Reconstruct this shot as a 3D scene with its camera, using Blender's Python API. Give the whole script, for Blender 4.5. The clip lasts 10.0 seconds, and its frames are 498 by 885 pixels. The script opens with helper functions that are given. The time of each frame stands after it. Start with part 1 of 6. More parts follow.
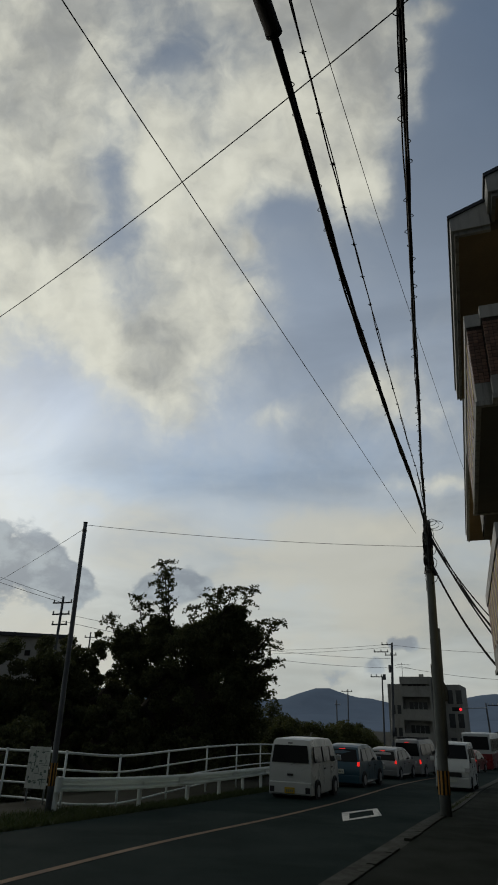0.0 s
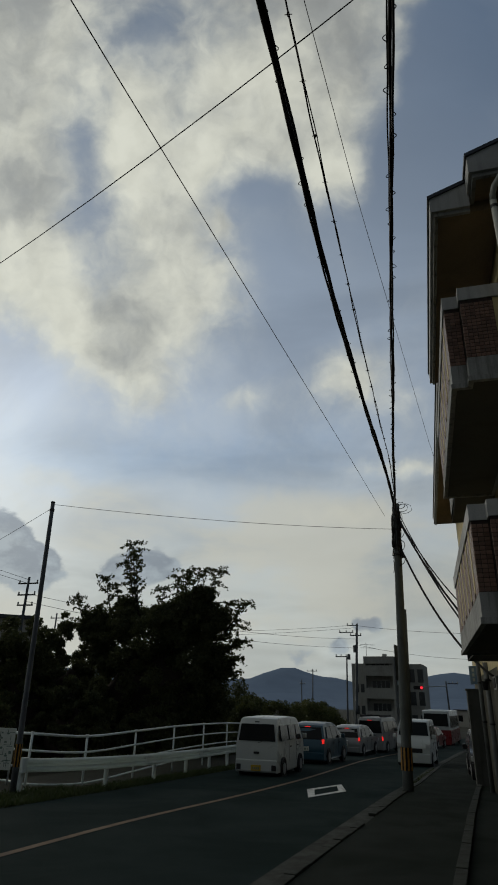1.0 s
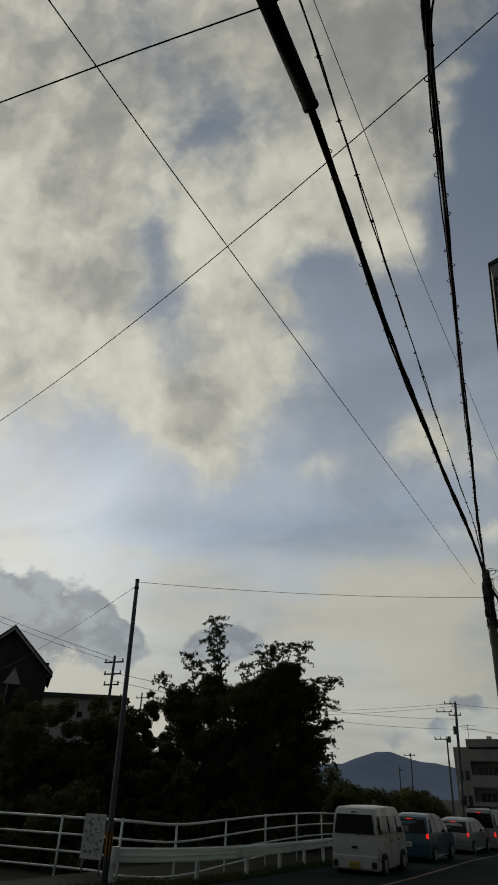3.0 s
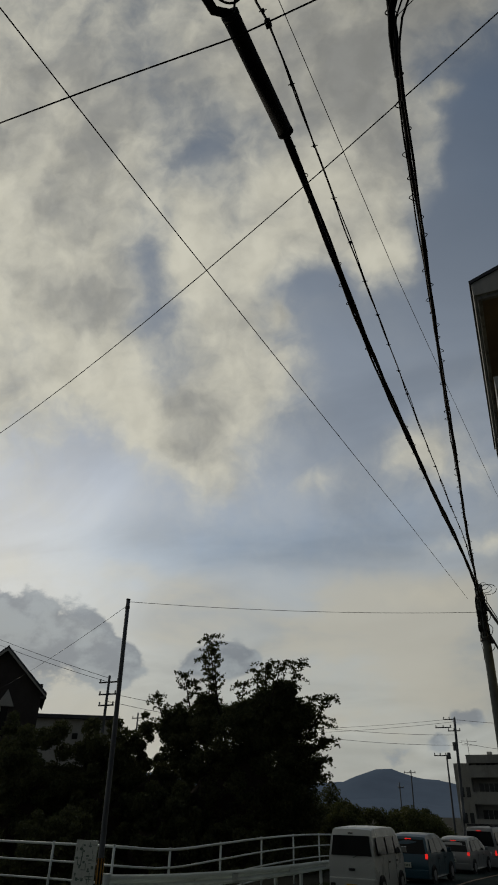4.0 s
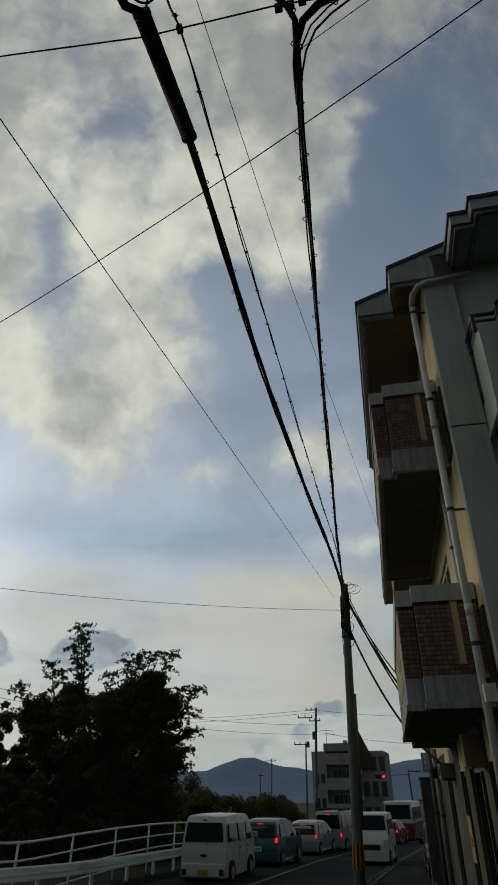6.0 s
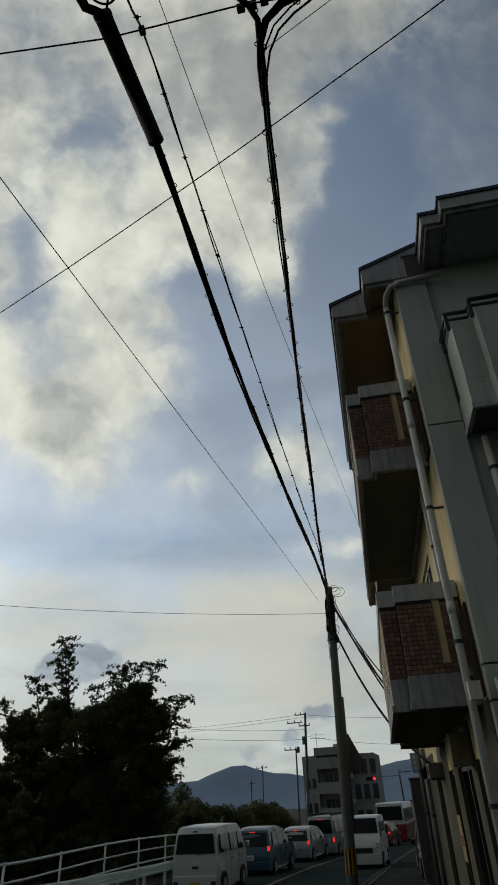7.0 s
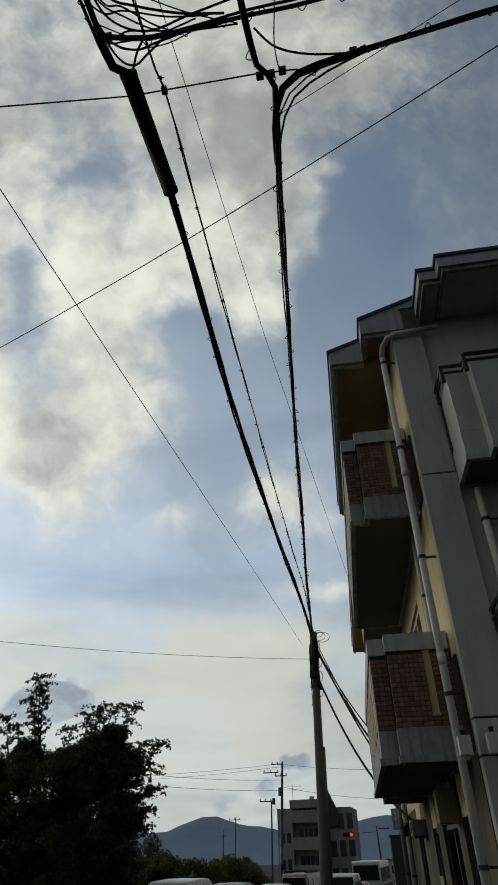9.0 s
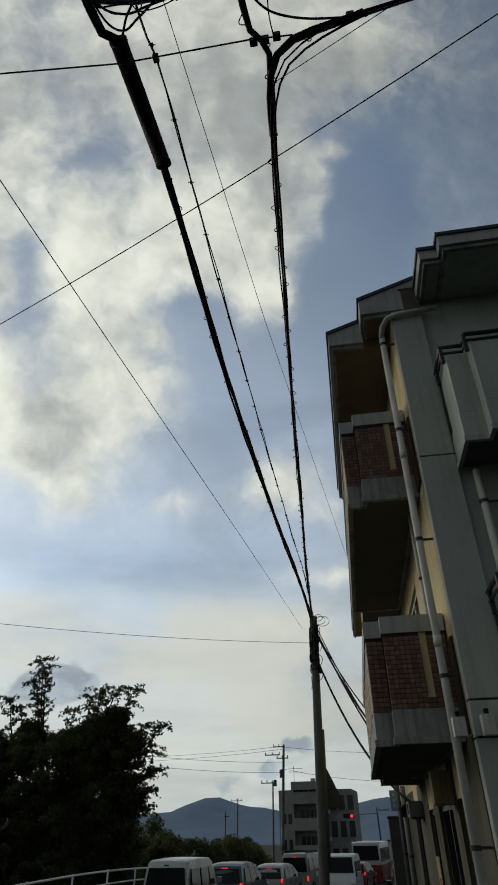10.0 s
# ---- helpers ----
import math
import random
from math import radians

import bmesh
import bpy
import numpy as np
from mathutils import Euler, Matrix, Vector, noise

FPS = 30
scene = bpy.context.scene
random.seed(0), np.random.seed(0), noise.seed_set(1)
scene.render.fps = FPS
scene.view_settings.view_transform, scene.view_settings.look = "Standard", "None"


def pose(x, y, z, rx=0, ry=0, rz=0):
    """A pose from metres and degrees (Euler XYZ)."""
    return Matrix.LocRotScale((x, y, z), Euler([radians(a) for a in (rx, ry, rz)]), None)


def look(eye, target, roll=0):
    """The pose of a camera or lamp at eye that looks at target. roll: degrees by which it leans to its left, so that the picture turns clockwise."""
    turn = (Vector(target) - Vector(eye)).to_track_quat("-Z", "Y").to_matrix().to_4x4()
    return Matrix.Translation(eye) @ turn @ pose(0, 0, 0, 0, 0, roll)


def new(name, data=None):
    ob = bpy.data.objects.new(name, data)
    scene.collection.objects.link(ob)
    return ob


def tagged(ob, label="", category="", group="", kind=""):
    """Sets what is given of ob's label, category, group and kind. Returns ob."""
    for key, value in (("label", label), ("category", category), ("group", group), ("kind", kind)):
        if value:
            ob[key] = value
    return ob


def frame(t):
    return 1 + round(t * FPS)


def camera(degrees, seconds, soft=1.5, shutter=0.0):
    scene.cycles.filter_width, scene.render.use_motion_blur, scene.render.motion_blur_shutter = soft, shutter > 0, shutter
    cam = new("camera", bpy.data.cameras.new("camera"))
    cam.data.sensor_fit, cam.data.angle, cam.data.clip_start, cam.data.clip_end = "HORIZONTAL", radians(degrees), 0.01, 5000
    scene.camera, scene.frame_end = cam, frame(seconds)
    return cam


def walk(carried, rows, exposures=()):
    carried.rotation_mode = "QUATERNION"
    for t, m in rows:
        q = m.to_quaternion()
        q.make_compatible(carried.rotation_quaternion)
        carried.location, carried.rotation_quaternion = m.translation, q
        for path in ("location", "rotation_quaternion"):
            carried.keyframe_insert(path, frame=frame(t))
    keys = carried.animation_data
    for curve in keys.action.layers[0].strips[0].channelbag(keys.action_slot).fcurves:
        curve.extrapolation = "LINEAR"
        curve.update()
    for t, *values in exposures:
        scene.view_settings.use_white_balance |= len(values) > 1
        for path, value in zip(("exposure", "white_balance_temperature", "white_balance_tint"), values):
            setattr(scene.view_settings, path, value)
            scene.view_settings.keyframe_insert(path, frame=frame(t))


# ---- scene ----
cam = camera(45.3, 10.0, soft=1.8)
PATH = [
    (0, (0.652, 1.325, 1.562), (0.053, 3.037, 2.408), 1.9),
    (0.5, (0.577, 1.412, 1.564), (0.037, 3.161, 2.37), 2.6),
    (1, (0.557, 1.43, 1.574), (0.049, 3.194, 2.369), 1.5),
    (1.5, (0.601, 1.366, 1.566), (0.153, 3.163, 2.32), -2.7),
    (2, (0.57, 1.318, 1.528), (0.076, 2.977, 2.529), -0.8),
    (2.5, (0.553, 1.263, 1.519), (-0.124, 2.886, 2.471), 2.7),
    (2.7, (0.566, 1.262, 1.527), (-0.132, 2.87, 2.49), 2.4),
    (3.8, (0.735, 1.276, 1.597), (0.005, 2.802, 2.663), 3.0),
    (4, (0.753, 1.285, 1.598), (0.061, 2.847, 2.638), 1.3),
    (4.5, (0.785, 1.232, 1.598), (0.246, 2.826, 2.679), 1.0),
    (5, (0.797, 1.116, 1.569), (0.312, 2.786, 2.556), 2.8),
    (5.5, (0.872, 1.127, 1.585), (0.45, 2.764, 2.654), 1.3),
    (5.7, (0.898, 1.137, 1.589), (0.526, 2.819, 2.604), 1.2),
    (6.8, (0.978, 1.237, 1.608), (0.639, 2.915, 2.643), -3.4),
    (7, (0.967, 1.238, 1.608), (0.676, 2.924, 2.644), -2.8),
    (7.5, (0.91, 1.176, 1.599), (0.695, 2.872, 2.638), -1.5),
    (8, (0.846, 1.153, 1.61), (0.661, 2.803, 2.725), -0.6),
    (8.5, (0.829, 1.117, 1.604), (0.633, 2.768, 2.716), 0.6),
    (9, (0.865, 1.135, 1.608), (0.632, 2.76, 2.751), -1.3),
    (9.5, (0.922, 1.213, 1.619), (0.705, 2.854, 2.742), -4.5),
    (10, (0.935, 1.249, 1.599), (0.686, 2.897, 2.704), -0.9),
]
walk(cam, [(t, look(eye, target, roll)) for t, eye, target, roll in PATH],
     exposures=[(0, -0.30, 6450, 9), (1, -0.32, 6350, 8), (1.5, -0.24, 6300, 8), (2.5, -0.36, 6600, 10), (4, -0.58, 6700, 10), (4.5, -0.52, 6650, 10), (5, -0.42, 6500, 9),
                (5.5, -0.36, 6400, 8), (7, -0.13, 6350, 8), (8, 0.0, 6270, 8), (10, 0.0, 6270, 8)])

# ---- world, sun ----
SUN_AZ, SUN_EL = -48.0, 17.0          # degrees: from the road's direction towards the building, above the horizon


def bearing(az, el):
    a, e = radians(az), radians(el)
    return Vector((math.sin(a) * math.cos(e), math.cos(a) * math.cos(e), math.sin(e)))


class Net:
    """Short writing for shader node trees."""

    def __init__(self, tree):
        self.tree = tree
        tree.nodes.clear()

    def node(self, kind):
        return self.tree.nodes.new(kind)

    def link(self, a, b):
        self.tree.links.new(a, b)

    def feed(self, socket, value):
        if isinstance(value, bpy.types.NodeSocket):
            self.link(value, socket)
        else:
            socket.default_value = value

    def math(self, op, a, b=0.0, c=0.0, clamp=False):
        n = self.node("ShaderNodeMath")
        n.operation, n.use_clamp = op, clamp
        for i, v in enumerate((a, b, c)):
            self.feed(n.inputs[i], v)
        return n.outputs[0]

    def vec(self, op, a, b=(0, 0, 0)):
        n = self.node("ShaderNodeVectorMath")
        n.operation = op
        self.feed(n.inputs[0], a)
        self.feed(n.inputs[1], b)
        return n.outputs["Value"] if op in ("DOT_PRODUCT", "LENGTH") else n.outputs["Vector"]

    def mix(self, f, a, b, blend="MIX"):
        n = self.node("ShaderNodeMix")
        n.data_type, n.blend_type = "RGBA", blend
        self.feed(n.inputs[0], f)
        self.feed(n.inputs[6], a if isinstance(a, bpy.types.NodeSocket) else (*a, 1))
        self.feed(n.inputs[7], b if isinstance(b, bpy.types.NodeSocket) else (*b, 1))
        return n.outputs[2]

    def noise(self, vector, scale, detail=6.0, rough=0.55, distort=0.0):
        n = self.node("ShaderNodeTexNoise")
        self.feed(n.inputs["Vector"], vector)
        n.inputs["Scale"].default_value, n.inputs["Detail"].default_value = scale, detail
        n.inputs["Roughness"].default_value, n.inputs["Distortion"].default_value = rough, distort
        return n.outputs["Fac"]

    def ramp(self, v, lo, hi, a=0.0, b=1.0, smooth=True):
        n = self.node("ShaderNodeMapRange")
        n.interpolation_type = "SMOOTHSTEP" if smooth else "LINEAR"
        for i, x in enumerate((v, lo, hi, a, b)):
            self.feed(n.inputs[i], x)
        return n.outputs[0]


def make_sky():
    world = bpy.data.worlds.new("evening_sky")
    scene.world = world
    world.use_nodes = True
    net = Net(world.node_tree)
    way = net.vec("NORMALIZE", net.node("ShaderNodeTexCoord").outputs["Generated"])
    split = net.node("ShaderNodeSeparateXYZ")
    net.link(way, split.inputs[0])
    up = split.outputs[2]
    # clouds lie on a level sheet: seen lower, they crowd together
    lift = net.math("ADD", net.math("MAXIMUM", up, 0.0), 0.32)
    flat = net.node("ShaderNodeCombineXYZ")
    net.link(net.math("DIVIDE", split.outputs[0], lift), flat.inputs[0])
    net.link(net.math("DIVIDE", split.outputs[1], lift), flat.inputs[1])
    sheet = flat.outputs[0]

    def heap(az, el, size):
        k = 2 / radians(size) ** 2
        d = net.vec("DOT_PRODUCT", way, tuple(bearing(az, el)))
        return net.math("EXPONENT", net.math("MULTIPLY", net.math("SUBTRACT", d, 1.0), k))

    def heaps(rows):
        total = 0.0
        for az, el, size, weight in rows:
            total = net.math("MULTIPLY_ADD", heap(az, el, size), weight, total)
        return total

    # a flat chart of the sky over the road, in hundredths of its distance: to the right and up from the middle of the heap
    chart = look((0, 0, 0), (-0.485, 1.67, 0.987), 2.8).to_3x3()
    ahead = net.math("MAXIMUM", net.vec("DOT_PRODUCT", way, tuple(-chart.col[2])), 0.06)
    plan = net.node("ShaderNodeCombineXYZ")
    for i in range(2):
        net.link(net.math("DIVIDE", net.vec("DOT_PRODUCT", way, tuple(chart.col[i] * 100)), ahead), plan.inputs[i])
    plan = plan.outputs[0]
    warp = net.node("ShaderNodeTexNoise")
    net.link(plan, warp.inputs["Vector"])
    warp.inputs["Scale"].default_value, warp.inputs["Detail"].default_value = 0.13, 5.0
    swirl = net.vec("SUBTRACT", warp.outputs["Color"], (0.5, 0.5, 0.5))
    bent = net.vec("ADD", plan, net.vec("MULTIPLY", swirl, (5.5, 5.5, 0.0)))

    def patches(rows, where):
        """Soft oval patches on the chart: right, up, half width, half height, weight."""
        total = 0.0
        for u, v, w, h, weight in rows:
            d = net.vec("MULTIPLY", net.vec("SUBTRACT", where, (u, v, 0.0)), (1 / w, 1 / h, 0.0))
            fall = net.math("EXPONENT", net.math("MULTIPLY", net.vec("DOT_PRODUCT", d, d), -1.0))
            total = net.math("MULTIPLY_ADD", fall, weight, total)
        return total

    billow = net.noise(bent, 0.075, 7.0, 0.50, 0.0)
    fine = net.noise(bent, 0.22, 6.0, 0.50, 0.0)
    rough = net.math("ADD", net.math("MULTIPLY", net.math("SUBTRACT", billow, 0.5), 2.2), net.math("MULTIPLY", net.math("SUBTRACT", fine, 0.5), 1.4))

    sky = net.node("ShaderNodeTexSky")
    sky.sky_type, sky.sun_disc, sky.sun_elevation, sky.sun_rotation = "NISHITA", False, radians(SUN_EL), radians(SUN_AZ)
    sky.altitude, sky.air_density, sky.dust_density, sky.ozone_density = 50, 1.0, 1.0, 1.8
    blue = net.vec("SCALE", sky.outputs[0])
    blue.node.inputs["Scale"].default_value = SKY
    # thin haze that pales the low sky
    sunward = net.math("MAXIMUM", net.vec("DOT_PRODUCT", way, tuple(bearing(SUN_AZ, SUN_EL))), -1.0)
    glow = net.math("ADD", net.ramp(sunward, -0.25, 1.0, 0.20, 1.0), net.math("MULTIPLY", heaps(((-54, 26, 15, 1.0), (-40, 22, 10, 0.5))), 0.44))
    haze = net.ramp(up, 0.05, 0.92, 0.92, 0.36)
    veil = net.mix(net.ramp(up, 0.12, 0.50), HAZE_LOW, HAZE_HIGH)
    veil = net.mix(1.0, veil, glow, "MULTIPLY")
    wisp = net.noise(net.vec("MULTIPLY", sheet, (1.0, 1.6, 1.0)), 1.7, 6.0, 0.5, 0.8)
    veil = net.mix(1.0, veil, net.ramp(wisp, 0.3, 0.7, 0.86, 1.18), "MULTIPLY")
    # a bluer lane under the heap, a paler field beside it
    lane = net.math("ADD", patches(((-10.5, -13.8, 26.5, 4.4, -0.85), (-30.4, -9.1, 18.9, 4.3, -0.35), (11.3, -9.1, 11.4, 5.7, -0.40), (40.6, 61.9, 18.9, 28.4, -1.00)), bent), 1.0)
    base = net.mix(1.0, net.mix(haze, blue, veil), net.mix(net.math("MULTIPLY", net.math("SUBTRACT", 1.0, lane), 1.0, clamp=True), (1.0, 1.0, 1.0), (0.76, 0.85, 0.96)), "MULTIPLY")

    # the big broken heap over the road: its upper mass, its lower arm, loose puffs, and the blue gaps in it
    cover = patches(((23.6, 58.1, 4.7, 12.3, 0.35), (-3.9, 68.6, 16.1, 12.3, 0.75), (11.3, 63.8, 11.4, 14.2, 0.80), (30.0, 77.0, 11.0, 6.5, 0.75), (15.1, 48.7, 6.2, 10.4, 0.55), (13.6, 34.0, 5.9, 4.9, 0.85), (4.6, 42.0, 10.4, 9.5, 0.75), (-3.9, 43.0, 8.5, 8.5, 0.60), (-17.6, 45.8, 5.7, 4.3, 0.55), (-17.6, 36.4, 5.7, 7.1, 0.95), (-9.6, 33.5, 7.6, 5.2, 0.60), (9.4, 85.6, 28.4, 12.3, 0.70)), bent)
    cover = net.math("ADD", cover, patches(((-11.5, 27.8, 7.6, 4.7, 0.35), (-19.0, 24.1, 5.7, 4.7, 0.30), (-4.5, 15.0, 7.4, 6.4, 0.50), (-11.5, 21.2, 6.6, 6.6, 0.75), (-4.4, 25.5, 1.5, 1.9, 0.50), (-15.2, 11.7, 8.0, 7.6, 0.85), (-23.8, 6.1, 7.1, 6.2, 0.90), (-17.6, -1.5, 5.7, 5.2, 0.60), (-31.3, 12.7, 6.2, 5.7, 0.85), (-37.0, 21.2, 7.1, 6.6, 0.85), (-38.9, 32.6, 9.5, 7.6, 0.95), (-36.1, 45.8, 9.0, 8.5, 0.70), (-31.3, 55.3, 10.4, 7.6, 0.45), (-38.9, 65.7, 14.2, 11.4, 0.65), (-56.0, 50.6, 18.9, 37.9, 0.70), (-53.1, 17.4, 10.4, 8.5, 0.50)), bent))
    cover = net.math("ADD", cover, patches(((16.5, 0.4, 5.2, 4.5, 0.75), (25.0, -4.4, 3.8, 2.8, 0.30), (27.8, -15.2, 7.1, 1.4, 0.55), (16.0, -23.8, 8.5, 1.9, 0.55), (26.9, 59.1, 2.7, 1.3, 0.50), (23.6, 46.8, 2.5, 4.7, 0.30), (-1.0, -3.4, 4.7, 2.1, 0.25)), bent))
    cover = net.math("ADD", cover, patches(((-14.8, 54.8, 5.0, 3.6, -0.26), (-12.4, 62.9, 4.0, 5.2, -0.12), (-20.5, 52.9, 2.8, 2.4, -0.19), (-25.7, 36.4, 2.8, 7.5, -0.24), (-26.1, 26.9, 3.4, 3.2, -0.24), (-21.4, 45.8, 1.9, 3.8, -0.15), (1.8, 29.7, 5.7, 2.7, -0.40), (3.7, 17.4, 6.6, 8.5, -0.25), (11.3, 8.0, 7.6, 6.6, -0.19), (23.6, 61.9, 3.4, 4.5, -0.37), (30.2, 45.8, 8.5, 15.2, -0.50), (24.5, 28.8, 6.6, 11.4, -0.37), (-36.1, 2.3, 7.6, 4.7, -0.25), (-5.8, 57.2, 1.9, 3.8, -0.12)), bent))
    # unseen clouds far off to the left, added for the light they send
    cover = net.math("ADD", cover, heaps(((-95, 50, 22, 0.6), (-120, 35, 30, 0.5))))
    lump = net.math("ADD", cover, net.math("MULTIPLY", rough, net.ramp(cover, -0.10, 0.30, 0.10, 0.46)))
    tatter = net.noise(bent, 0.75, 5.0, 0.52)
    lump = net.math("MULTIPLY_ADD", net.math("SUBTRACT", tatter, 0.5), net.ramp(cover, -0.15, 0.20, 0.0, 0.26), lump)
    dense = net.ramp(lump, -0.18, 0.92, 0.0, 0.97)
    inner = net.noise(net.vec("ADD", bent, (37.0, 19.0, 0.0)), 0.10, 8.0, 0.55, 0.0)
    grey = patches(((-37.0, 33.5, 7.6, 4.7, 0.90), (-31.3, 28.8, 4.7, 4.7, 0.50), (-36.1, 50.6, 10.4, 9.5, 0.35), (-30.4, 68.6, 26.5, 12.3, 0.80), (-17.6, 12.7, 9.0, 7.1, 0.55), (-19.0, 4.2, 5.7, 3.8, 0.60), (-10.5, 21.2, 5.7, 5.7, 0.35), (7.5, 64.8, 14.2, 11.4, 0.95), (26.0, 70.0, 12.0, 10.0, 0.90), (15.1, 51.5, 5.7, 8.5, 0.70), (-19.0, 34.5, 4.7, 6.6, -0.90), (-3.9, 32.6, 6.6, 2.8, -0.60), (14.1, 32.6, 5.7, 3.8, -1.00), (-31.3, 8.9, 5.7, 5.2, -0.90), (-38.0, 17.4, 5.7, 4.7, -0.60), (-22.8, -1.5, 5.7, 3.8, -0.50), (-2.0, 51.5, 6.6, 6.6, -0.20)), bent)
    thick = net.ramp(net.math("ADD", net.math("MULTIPLY", inner, 1.5), net.math("ADD", net.math("MULTIPLY", grey, 0.48), net.math("MULTIPLY", lump, 0.14))), 0.64, 1.48)
    lit = net.mix(thick, CLOUD_LIT, CLOUD_GREY)
    lit = net.mix(1.0, lit, net.ramp(sunward, -0.3, 0.9, 0.20, 1.0), "MULTIPLY")
    mottle = net.ramp(fine, 0.3, 0.7, 0.93, 1.06)
    lit = net.mix(1.0, lit, mottle, "MULTIPLY")
    out = net.mix(dense, base, lit)

    # low banks near the horizon
    slab = net.node("ShaderNodeCombineXYZ")
    net.link(net.math("MULTIPLY", split.outputs[0], 5.0), slab.inputs[0])
    net.link(net.math("MULTIPLY", split.outputs[1], 5.0), slab.inputs[1])
    net.link(net.math("MULTIPLY", up, 12.0), slab.inputs[2])
    streak = net.noise(slab.outputs[0], 1.1, 7.0, 0.55, 0.2)
    low = net.ramp(net.math("MULTIPLY_ADD", net.math("SUBTRACT", billow, 0.5), 0.12, up), 0.335, 0.285)
    creamy = net.math("MULTIPLY", low, net.ramp(net.math("ADD", streak, net.math("MULTIPLY", heaps(((-6, 17, 3.5, 0.9), (-12, 16, 5, 0.5), (-30, 17, 6, 0.3), (-45, 20, 5, 0.4), (0, 8, 10, 0.25))), 0.4)), 0.42, 0.72))
    out = net.mix(net.math("MULTIPLY", creamy, 0.75), out, net.mix(1.0, CREAM, glow, "MULTIPLY"))
    edge = net.noise(net.vec("MULTIPLY", way, (1, 1, 1.5)), 17.0, 8.0, 0.58, 0.1)
    bank = heaps(((-42, 11.8, 3.2, 1.0), (-38.5, 11.8, 2.4, 0.9), (-36, 10.3, 1.8, 0.8), (-38, 13.4, 1.7, 0.9), (-45, 12.8, 3.2, 1.0), (-35.5, 10.8, 1.6, 0.8), (-27.0, 11.2, 1.6, 1.15), (-25.2, 11.4, 1.5, 1.15), (-23.6, 11.3, 1.2, 1.0), (-29, 10.8, 1.2, 0.7),
                  (-52, 13.8, 5, 0.9), (-34.6, 10.8, 1.6, 0.9), (-5.6, 6.6, 0.9, 1.0), (-4.2, 6.7, 0.8, 1.0), (-7.5, 4.9, 0.9, 0.85), (-11, 3.6, 1.2, 0.6)))
    dark = net.ramp(net.math("ADD", bank, net.math("MULTIPLY", net.math("SUBTRACT", edge, 0.5), 2.5)), 0.34, 0.76)
    dark = net.math("MULTIPLY", dark, net.ramp(bank, 0.06, 0.30))
    out = net.mix(net.math("MULTIPLY", dark, 0.72), out, net.mix(net.ramp(edge, 0.42, 0.62), BANK_DARK, BANK_PALE))
    # below the horizon: dull ground light
    out = net.mix(net.ramp(up, 0.0, -0.03), out, (0.035, 0.035, 0.035))
    back = net.node("ShaderNodeBackground")
    net.link(out, back.inputs[0])
    back.inputs[1].default_value = SKY_POWER
    net.link(back.outputs[0], net.node("ShaderNodeOutputWorld").inputs[0])


SKY = 0.054
SKY_POWER = 1.0
HAZE_LOW, HAZE_HIGH = (0.585, 0.62, 0.60), (0.52, 0.605, 0.72)
CLOUD_LIT, CLOUD_GREY = (0.83, 0.82, 0.705), (0.40, 0.41, 0.395)
CREAM = (0.68, 0.665, 0.575)
BANK_DARK, BANK_PALE = (0.225, 0.265, 0.325), (0.39, 0.45, 0.50)
make_sky()
sun = new("sun", bpy.data.lights.new("sun", "SUN"))
sun.data.energy, sun.data.angle, sun.data.color = 0.5, radians(14), (1.0, 0.87, 0.70)
sun.matrix_basis = look((0, 0, 30), Vector((0, 0, 30)) - bearing(SUN_AZ, SUN_EL))


# ---- materials ----
def surface(name, colour, rough=0.7, metal=0.0, grain=(40.0, 0.25), stain=(1.5, 0.3), bump=0.15, stain_colour=None, streaks=0.0, glossy=0.5, island=0.0, coat=0.0):
    """A worn surface: fine grain and broad stains over one base colour, with a little relief."""
    m = bpy.data.materials.new(name)
    m.use_nodes = True
    net = Net(m.node_tree)
    where = net.node("ShaderNodeTexCoord").outputs["Object"]
    g = net.noise(where, grain[0], 5.0, 0.6)
    s = net.noise(where, stain[0], 6.0, 0.6, 0.5)
    dark = tuple(c * 0.62 for c in colour) if stain_colour is None else stain_colour
    c = net.mix(net.math("MULTIPLY", net.ramp(s, 0.42, 0.72), stain[1] * 2, clamp=True), colour, dark)
    if streaks:
        run = net.noise(net.vec("MULTIPLY", where, (9.0, 9.0, 0.6)), 1.0, 5.0, 0.6)
        c = net.mix(net.math("MULTIPLY", net.ramp(run, 0.47, 0.68), streaks), c, tuple(v * 0.35 for v in colour))
    c = net.mix(grain[1], c, net.ramp(g, 0.2, 0.8, 0.35, 1.6, False), "MULTIPLY")
    if island:
        r = net.node("ShaderNodeObjectInfo").outputs["Random"]
        i = net.node("ShaderNodeNewGeometry").outputs["Random Per Island"]
        v = net.math("FRACT", net.math("ADD", r, i))
        c = net.mix(1.0, c, net.ramp(v, 0.0, 1.0, 1 - island, 1 + island, False), "MULTIPLY")
    b = net.node("ShaderNodeBsdfPrincipled")
    net.link(c, b.inputs["Base Color"])
    net.link(net.ramp(s, 0.3, 0.7, max(rough - 0.12, 0.02), min(rough + 0.1, 1.0)), b.inputs["Roughness"])
    b.inputs["Metallic"].default_value = metal
    b.inputs["Specular IOR Level"].default_value = glossy
    b.inputs["Coat Weight"].default_value = coat
    if bump:
        n = net.node("ShaderNodeBump")
        n.inputs["Strength"].default_value, n.inputs["Distance"].default_value = bump, 0.01
        net.link(net.math("ADD", g, net.math("MULTIPLY", s, 2.0)), n.inputs["Height"])
        net.link(n.outputs[0], b.inputs["Normal"])
    net.link(b.outputs[0], net.node("ShaderNodeOutputMaterial").inputs[0])
    return m


